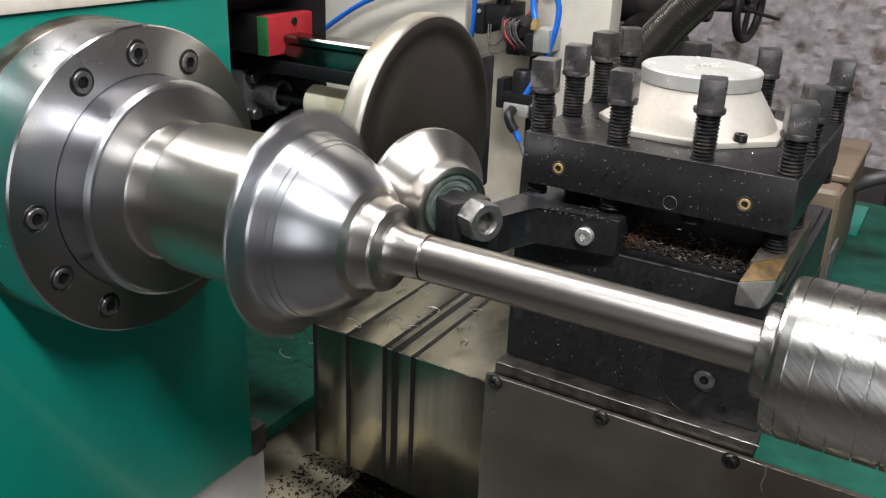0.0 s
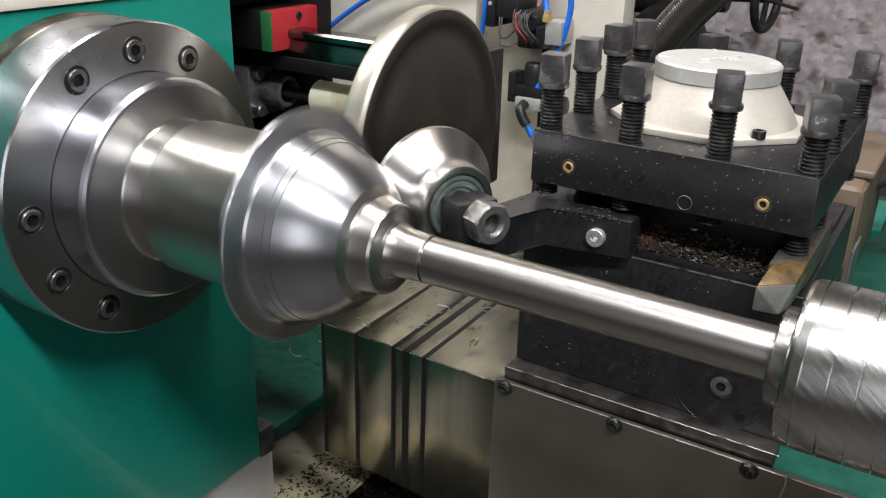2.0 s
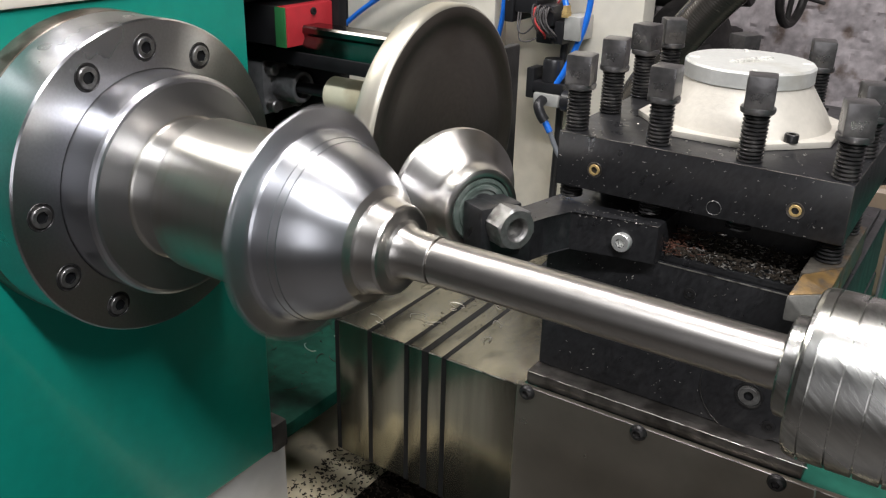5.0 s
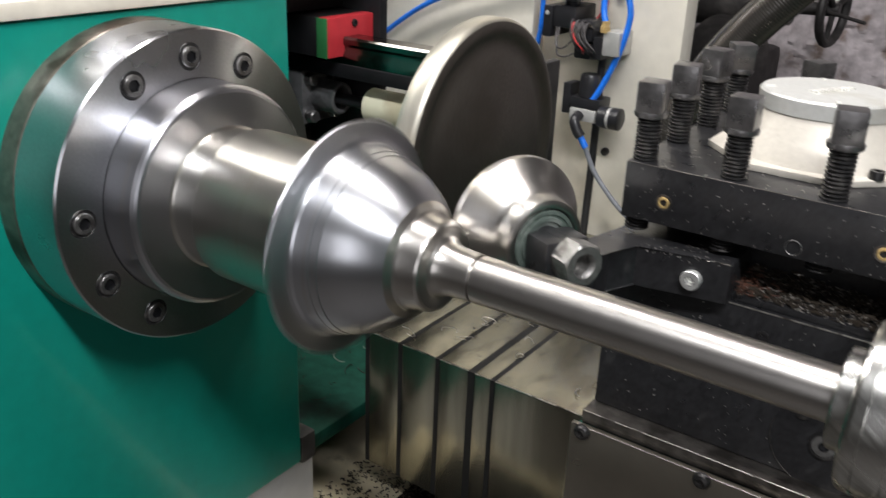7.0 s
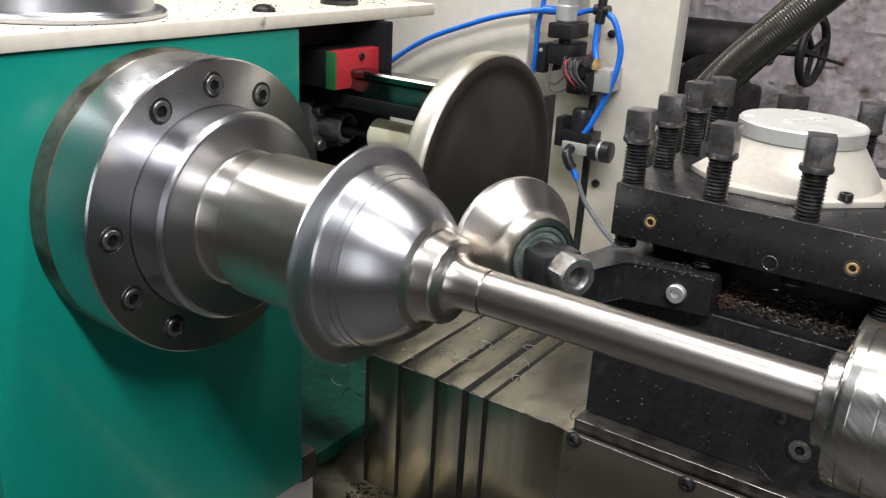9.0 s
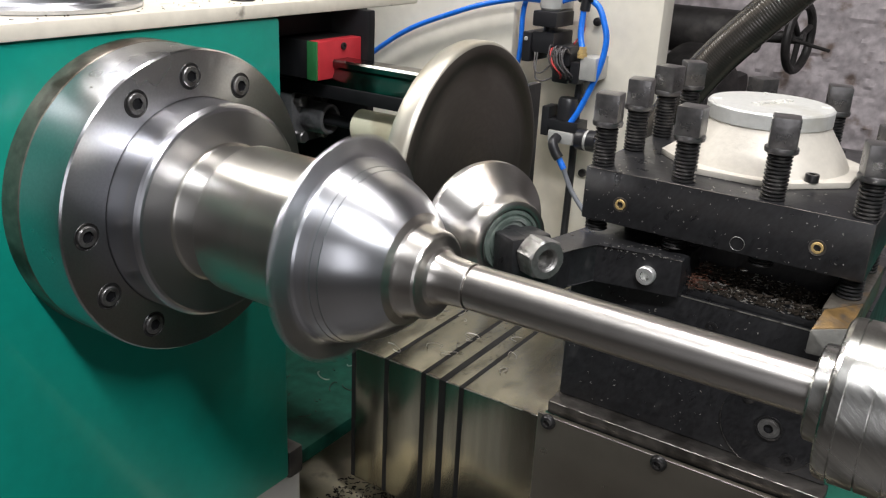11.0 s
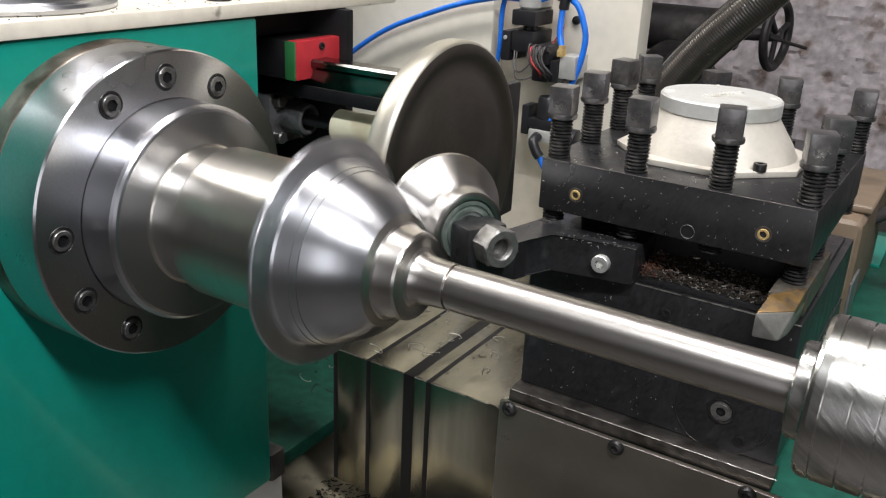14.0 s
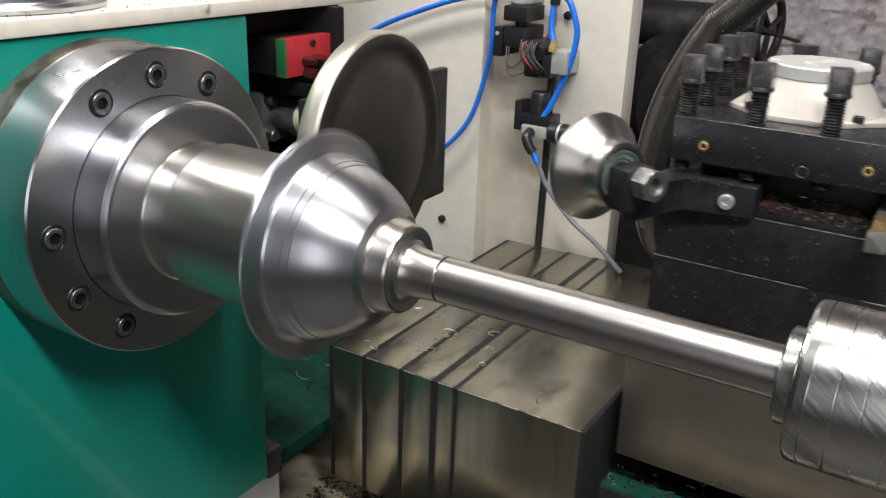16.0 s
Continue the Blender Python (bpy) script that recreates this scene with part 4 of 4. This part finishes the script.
def build_old_machine():
    o = thing("old_machine", label="dark cast iron machine with a handwheel beside the stone wall", category="machine")
    part("barrel", rod(bmesh.new(), (-0.42, 1.5, 0.005), (0.0, 1.5, 0.005), 0.05, 40), M_IRON, o)
    part("body", boxm(-0.60, -0.03, 1.40, 1.72, -AX, -0.10, 0.02), M_IRON, o)
    part("column", boxm(-0.60, -0.24, 1.42, 1.70, -0.10, 0.5, 0.02), M_IRON, o)
    part("pulley", lathem([(0, 0.03), (0, 0.10), (0.01, 0.125), (0.06, 0.125), (0.07, 0.10), (0.07, 0.03)], (-0.11, 1.46, -0.14), (0.94, -0.34, 0), 48), M_IRON, o)
    part("spindle", rod(bmesh.new(), (-0.02, 1.5, 0.006), (0.12, 1.5, 0.012), 0.013, 20), M_IRON, o)
    part("collar", rod(bmesh.new(), (-0.005, 1.5, 0.004), (0.03, 1.5, 0.006), 0.034, 28), M_IRON, o)
    ring = []
    for k in range(49):
        a = 2 * math.pi * k / 48
        ring.append((0.108 + 0.010 * math.cos(a), 1.5 + 0.062 * math.cos(a), 0.012 + 0.066 * math.sin(a)))
    part("handwheel", tubem(ring, 0.009, 10, 2), M_IRON, o)
    for a in (20, 140, 260):
        part("spoke", rod(bmesh.new(), (0.108, 1.5, 0.012), (0.108 + 0.01 * math.cos(radians(a)), 1.5 + 0.062 * math.cos(radians(a)), 0.012 + 0.066 * math.sin(radians(a))), 0.006, 10), M_IRON, o)
    part("crank_pin", rod(bmesh.new(), (0.108, 1.45, 0.012), (0.185, 1.42, 0.002), 0.0035, 10), M_IRON, o)
    part("bench", boxm(0.05, 1.6, 1.30, 1.70, -0.40, -0.33, 0.01), M_IRON, o, "dark steel bench edge")
    return o


HOSE_REST = [(0.46, 0.66, 0.35), (0.36, 0.63, 0.245), (0.268, 0.60, 0.142), (0.205, 0.60, 0.070), (0.160, 0.60, 0.000), (0.135, 0.60, -0.055), (0.133, 0.61, -0.115), (0.165, 0.65, -0.18), (0.235, 0.68, -0.235)]
HOSE_PUSHED = [(0.46, 0.66, 0.33), (0.355, 0.64, 0.228), (0.262, 0.62, 0.130), (0.232, 0.62, 0.096), (0.208, 0.62, 0.050), (0.190, 0.62, 0.000), (0.180, 0.62, -0.057), (0.179, 0.63, -0.11), (0.190, 0.65, -0.18), (0.240, 0.68, -0.235)]
RINGS = 250


def along(points, n):
    """n poses at even steps along a smooth line."""
    line = smooth_path(points, 40)
    far = [0.0]
    for p, q in zip(line, line[1:]):
        far.append(far[-1] + (q - p).length)
    out, i = [], 0
    for k in range(n):
        want = far[-1] * (k + 0.5) / n
        while far[i + 1] < want:
            i += 1
        w = (want - far[i]) / (far[i + 1] - far[i])
        out.append(frame_of(line[i].lerp(line[i + 1], w), line[i + 1] - line[i]))
    return out


def build_hose():
    """Corrugated hose, one rigid ring for each corrugation."""
    h = thing("coolant_hose", label="oily dark corrugated hose hanging behind the tool post", category="hose")
    prof = [(-0.0022, 0.0222), (-0.0012, 0.0226), (0.0, 0.0228), (0.0012, 0.0226), (0.0022, 0.0222)]
    rings = [part("hose_ring", lathem(prof, seg=24), M_HOSE, h)]
    for m in along(HOSE_REST, RINGS)[1:]:
        rings.append(again(rings[0], m))
    rings[0].matrix_basis = along(HOSE_REST, RINGS)[0]
    return h, rings


def curl(bm, at, size, turns, r=0.0005, flat=0.5):
    """One curled chip of swarf."""
    a0, tilt = random.uniform(0, 6.28), random.uniform(0, 6.28)
    pts = []
    n = max(4, int(turns * 7))
    for k in range(n + 1):
        a = a0 + turns * 2 * math.pi * k / n
        g = size * (0.55 + 0.45 * k / n)
        q = Vector((g * math.cos(a), g * math.sin(a) * flat, size * 0.25 * abs(math.sin(a * 0.5 + tilt))))
        q.rotate(Euler((0, 0, tilt)))
        pts.append(Vector(at) + q + Vector((0, 0, r)))
    return tube(bm, pts, r, 4, 2)


def scatter(name, label, mat, count, spot, size, turns, r, flat=True):
    """Loose swarf lying about: spot() gives each chip's place."""
    bm = bmesh.new()
    for k in range(count):
        if flat:
            curl(bm, spot(), random.uniform(*size), random.uniform(*turns), random.uniform(*r))
        else:
            bit = curl(bmesh.new(), (0, 0, 0), random.uniform(*size), random.uniform(*turns), random.uniform(*r))
            bmesh.ops.transform(bit, verts=bit.verts[:], matrix=Matrix.Translation(spot()) @ pose(0, 0, 0, 90))
            me = bpy.data.meshes.new("chip")
            bit.to_mesh(me)
            bit.free()
            bm.from_mesh(me)
            bpy.data.meshes.remove(me)
    ob = new(name, mesh_of(name, bm, mat))
    ob.matrix_basis = pose(0, 0, AX)
    return tagged(ob, label, "swarf", "", "stuff")


headstock = build_headstock()
build_top_plate()
build_formed_cup()
build_stud()
spindle = build_spindle()
workpiece = build_workpiece()
press_rod = build_rod()
build_tailstock()
build_bed()
way_cover, cover_plates = build_cover()
cross_slide = build_cross_slide()
tool_post = build_tool_post()
roller_arm, roller, roller_body = build_roller_holder()
tool_bit = build_tool_bit()
feed_housing = build_feed_housing()
disc = build_disc()
rear_slide, sleeve = build_rear_slide()
build_guide()
build_clevis()
build_cabinet()
build_valve()
build_connector()
build_regulator()
build_old_machine()
coolant_hose, hose_rings = build_hose()
BLUE_LOOP = "blue air tube looping along the cream cabinet"
air_tube([(-0.40, 0.69, -0.02), (-0.345, 0.69, 0.020), (-0.29, 0.69, 0.052), (-0.219, 0.69, 0.080), (-0.165, 0.69, 0.098), (-0.112, 0.69, 0.110), (-0.082, 0.689, 0.114)], M_BLUE, BLUE_LOOP, 0.0040)
air_tube([(-0.085, 0.70, 0.30), (-0.098, 0.70, 0.136), (-0.105, 0.70, 0.090), (-0.108, 0.70, 0.020), (-0.135, 0.695, -0.075), (-0.195, 0.69, -0.140), (-0.27, 0.695, -0.18)], M_BLUE, BLUE_LOOP, 0.0037)
air_tube([(0.006, 0.685, 0.119), (0.018, 0.685, 0.110), (0.027, 0.685, 0.092), (0.033, 0.685, 0.068), (0.029, 0.683, 0.034), (0.018, 0.680, -0.001), (0.004, 0.677, -0.035), (-0.006, 0.675, -0.052)], M_BLUE, "blue air tube bending down to the regulator")
air_tube([(-0.002, 0.685, 0.125), (-0.004, 0.684, 0.103), (-0.003, 0.680, 0.074), (0.003, 0.676, 0.056)], M_BLUE, "short blue air tube above a brass fitting")
air_tube([(-0.044, 0.695, 0.112), (-0.030, 0.697, 0.117), (-0.010, 0.690, 0.121)], M_BLUE, "short blue air tube from valve to connector", 0.0036)
air_tube([(0.000, 0.685, 0.128), (0.001, 0.686, 0.16), (0.004, 0.69, 0.30)], M_BLUE, "blue air tube rising along the cream cabinet", 0.0036)
air_tube([(-0.007, 0.655, -0.095), (0.003, 0.655, -0.110)], M_BLUE, "short blue air tube under the regulator", 0.0046)
air_tube([(0.002, 0.655, -0.109), (0.020, 0.658, -0.144), (0.058, 0.66, -0.184), (0.10, 0.66, -0.212), (0.14, 0.66, -0.245)], M_TUBE_GREY, "thin grey air tube hanging from the regulator", 0.0035)
tee = thing("tube_connector", label="black plastic tube connector on the cream cabinet", category="connector")
part("body", lathem([(0, 0), (0, 0.0072), (0.022, 0.0072), (0.022, 0)], (-0.012, 0.686, 0.1215), (1, 0, 0), 16), M_PLASTIC, tee)
part("port", rod(bmesh.new(), (-0.001, 0.685, 0.122), (-0.001, 0.685, 0.140), 0.0062, 16), M_PLASTIC, tee)
part("port", rod(bmesh.new(), (-0.003, 0.685, 0.104), (-0.001, 0.685, 0.122), 0.0070, 16), M_PLASTIC, tee)

U = random.uniform
scatter("swarf", "dark oily swarf lying on the green bed", M_CHIP_DARK, 60, lambda: (U(-0.26, -0.10), U(0.27, 0.60), -0.382), (0.003, 0.014), (0.15, 0.6), (0.0003, 0.0006))
scatter("swarf", "dark oily specks of swarf lying on the cream plate", M_CHIP_DARK, 120, lambda: (-0.066 - abs(random.gauss(0, 0.05)), U(-0.15, 0.34), 0.1371), (0.0005, 0.0025), (0.1, 0.5), (0.0002, 0.0006))
scatter("swarf", "bright curled swarf lying on the green bed", M_CHIP, 8, lambda: (U(-0.24, -0.10), U(0.27, 0.50), -0.382), (0.006, 0.022), (0.2, 0.6), (0.0004, 0.0008))
scatter("swarf", "dark tangled swarf in the cream chip tray", M_CHIP_DARK, 1700, lambda: (-0.10 + 0.20 * U(0, 1) ** 0.9, 0.17 + 0.26 * U(0, 1) ** 0.8, -0.475 + U(0, 0.004)), (0.0008, 0.006), (0.1, 0.6), (0.0003, 0.0011))
scatter("swarf", "bright curled swarf lying on the way cover", M_CHIP, 16, lambda: (U(-0.04, 0.20), U(0.28, 0.50), COVER_Z + 0.003), (0.004, 0.016), (0.2, 0.9), (0.0003, 0.0006))
scatter("swarf", "wet bright swarf lying on the green rail", M_CHIP, 30, lambda: (U(0.245, 0.36), U(0.328, 0.39), -0.3445), (0.002, 0.008), (0.1, 0.5), (0.0003, 0.0006))
scatter("swarf", "oily dark swarf lying on the green rail", M_CHIP_DARK, 90, lambda: (U(0.245, 0.40), U(0.328, 0.361), -0.3448), (0.001, 0.006), (0.1, 0.7), (0.0003, 0.0008))


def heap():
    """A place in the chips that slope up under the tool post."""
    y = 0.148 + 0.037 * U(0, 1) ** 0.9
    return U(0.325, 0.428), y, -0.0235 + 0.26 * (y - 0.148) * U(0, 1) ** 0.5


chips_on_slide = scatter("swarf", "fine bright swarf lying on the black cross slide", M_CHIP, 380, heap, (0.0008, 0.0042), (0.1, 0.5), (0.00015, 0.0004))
chips_in_shade = scatter("swarf", "dark swarf heaped under the tool post", M_CHIP_DARK, 900, heap, (0.0008, 0.0040), (0.1, 0.6), (0.0003, 0.0009))
chips_on_post = scatter("swarf", "fine bright swarf lying on the tool post", M_CHIP, 70, lambda: (U(0.245, 0.436), U(0.143, 0.20), 0.0524), (0.0006, 0.0022), (0.1, 0.4), (0.00012, 0.00025))
chips_on_arm = scatter("swarf", "fine bright swarf lying on the roller arm", M_CHIP, 60, lambda: (U(0.262, 0.322), U(0.121, 0.158), 0.0001), (0.0006, 0.0025), (0.1, 0.4), (0.00012, 0.00025))
rust_chips = scatter("swarf", "rusty swarf heaped beside the roller arm", M_RUST, 140, lambda: (0.3250 + abs(random.gauss(0, 0.010)), U(0.146, 0.172), -0.0235 + U(0, 0.014) * U(0, 1)), (0.0008, 0.004), (0.2, 0.8), (0.00015, 0.0003))
scatter("swarf", "dark oily swarf lying on the way cover", M_CHIP_DARK, 60, lambda: (random.choice(COVER_X[1:5]) + U(-0.006, 0.012), U(0.28, 0.60), COVER_Z + 0.004), (0.0015, 0.006), (0.1, 0.6), (0.0002, 0.0005))
BLOTCH = [(U(0.250, 0.43), U(0.018, 0.048)) for k in range(9)]


def cling():
    """A place on the post's front face, mostly in loose clusters."""
    x, z = random.choice(BLOTCH)
    if U(0, 1) < 0.45:
        x, z = U(0.246, 0.436), U(0.016, 0.050)
    return min(0.436, max(0.245, x + random.gauss(0, 0.014))), 0.1411, min(0.0505, max(0.0150, z + random.gauss(0, 0.008)))


chips_on_face = scatter("swarf", "fine bright swarf clinging to the tool post front", M_CHIP, 90, cling, (0.0004, 0.0016), (0.05, 0.4), (0.00010, 0.00022), False)
chips_on_block = scatter("swarf", "fine bright swarf clinging to the black cross slide", M_CHIP, 70, lambda: (U(0.242, 0.44), 0.1444, U(-0.081, -0.032)), (0.0004, 0.0016), (0.05, 0.4), (0.00010, 0.00022), False)
chips_below = scatter("swarf", "fine bright swarf clinging to the lower slide block", M_CHIP, 60, lambda: (U(0.242, 0.44), 0.1464, U(-0.140, -0.088)), (0.0004, 0.0014), (0.05, 0.4), (0.00010, 0.0002), False)
strand = new("swarf", mesh_of("swarf", tubem([(0.4565, 0.1232, -0.150), (0.4572, 0.1222, -0.158), (0.4560, 0.1215, -0.166), (0.4578, 0.1220, -0.172)], 0.0006, 6), M_CHIP))
strand.matrix_basis = pose(0, 0, AX)
tagged(strand, "bright curled swarf hanging on the front plate", "swarf", "", "stuff")

# place of the carriage: seconds, metres along and across the bed
CARRIAGE = [
    (0, 0.0047, 0.0021),
    (0.5, 0.0002, 0.0020),
    (1, -0.0022, 0.0027),
    (1.5, 0.0016, 0.0011),
    (2, 0.0075, -0.0010),
    (2.5, 0.0042, 0.0004),
    (3, -0.0017, 0.0014),
    (3.5, 0.0000, 0.0000),
    (4, 0.0061, 0.0006),
    (6.5, 0.0357, -0.0096),
    (7, 0.0421, -0.0143),
    (7.5, 0.0434, -0.0129),
    (8, 0.0419, -0.0136),
    (8.5, 0.0391, -0.0147),
    (9, 0.0355, -0.0125),
    (11.5, 0.0149, -0.0023),
    (12, 0.0116, -0.0010),
    (12.5, 0.0078, 0.0004),
    (13, 0.0029, 0.0014),
    (13.5, -0.0018, 0.0027),
    (14, -0.0041, 0.0028),
    (14.4, -0.0042, 0.0032),
    (14.5, -0.0043, 0.0152),
    (15, -0.0057, 0.1056),
    (15.5, -0.0079, 0.1935),
    (15.55, -0.0079, 0.1976),
    (15.65, -0.0070, 0.1976),
    (15.8, 0.0080, 0.1976),
    (15.9, 0.0225, 0.1976),
    (16, 0.0414, 0.1976),
]

# ---- what moves ----
DISC_PATH = [(0, 0, 0), (14.6, 0, 0), (15.0, -0.018, 0), (15.3, -0.031, 0), (15.5, -0.042, 0), (15.7, -0.062, 0), (15.85, -0.073, 0), (16, -0.081, 0)]


TILT_PATH = [(t, 1.13 * dx, -0.34 * dx) for t, dx, dy in DISC_PATH]


def motions():
    for ob in (cross_slide, tool_post, roller_arm, tool_bit, feed_housing, chips_on_slide, chips_in_shade, chips_on_post, chips_on_arm, rust_chips, strand, chips_on_face, chips_on_block, chips_below):
        walk(ob, [(t, pose(dx, dy, AX)) for t, dx, dy in CARRIAGE])
    # cover plates slide out as the carriage goes to the tailstock
    share = (0.0, 0.0, 0.0, 0.79, 0.87)
    for plate, k in zip(cover_plates, share):
        if k:
            walk(plate, [(t, pose(k * dx, 0, 0)) for t, dx, dy in CARRIAGE])
    walk(rear_slide, [(t, pose(dx, dy, AX)) for t, dx, dy in DISC_PATH])
    # the hose is pushed aside as the carriage comes back
    slack = along([(x + 0.024, y + 0.010, z - 0.020) for x, y, z in HOSE_REST], RINGS)
    for ring, m0, m1, m2 in zip(hose_rings, along(HOSE_REST, RINGS), slack, along(HOSE_PUSHED, RINGS)):
        walk(ring, [(0, m0), (14.4, m0), (15.5, m1), (16, m2)])
    # the sleeve stops against the air cylinder
    walk(sleeve, [(t, pose(max(0.0, -0.037 - dx), 0, 0)) for t, dx, dy in DISC_PATH])
    # turning parts
    steps = [0.1 * k for k in range(161)]
    for ob in (spindle, workpiece, press_rod):
        walk(ob, [(k / 30, pose(0, 0, AX, -75 * k % 360)) for k in range(481)])

    def at(path, t):
        for (t0, x0, y0), (t1, x1, y1) in zip(path, path[1:]):
            if t0 <= t <= t1:
                k = (t - t0) / (t1 - t0)
                return x0 + k * (x1 - x0), y0 + k * (y1 - y0)
        return path[-1][1:]

    rows = []
    for t in steps:
        dx, dy = at(TILT_PATH, t)
        rows.append((t, pose(DISC_AT.x + dx, DISC_AT.y + dy, AX + DISC_AT.z + 0.08 * dx) @ pose(0, 0, 0, 0, 0, 3.5 * min(1.0, -dx / 0.02)) @ pose(0, 0, 0, 300 * t % 360)))
    walk(disc, rows)
    base = frame_of(ROLLER_AT, ROLLER_WAY)
    walk(roller, [(t, pose(dx, dy, AX) @ base) for t, dx, dy in CARRIAGE])
    walk(roller_body, [(t, pose(0, 0, 0, 800 * t % 360)) for t in steps])


motions()
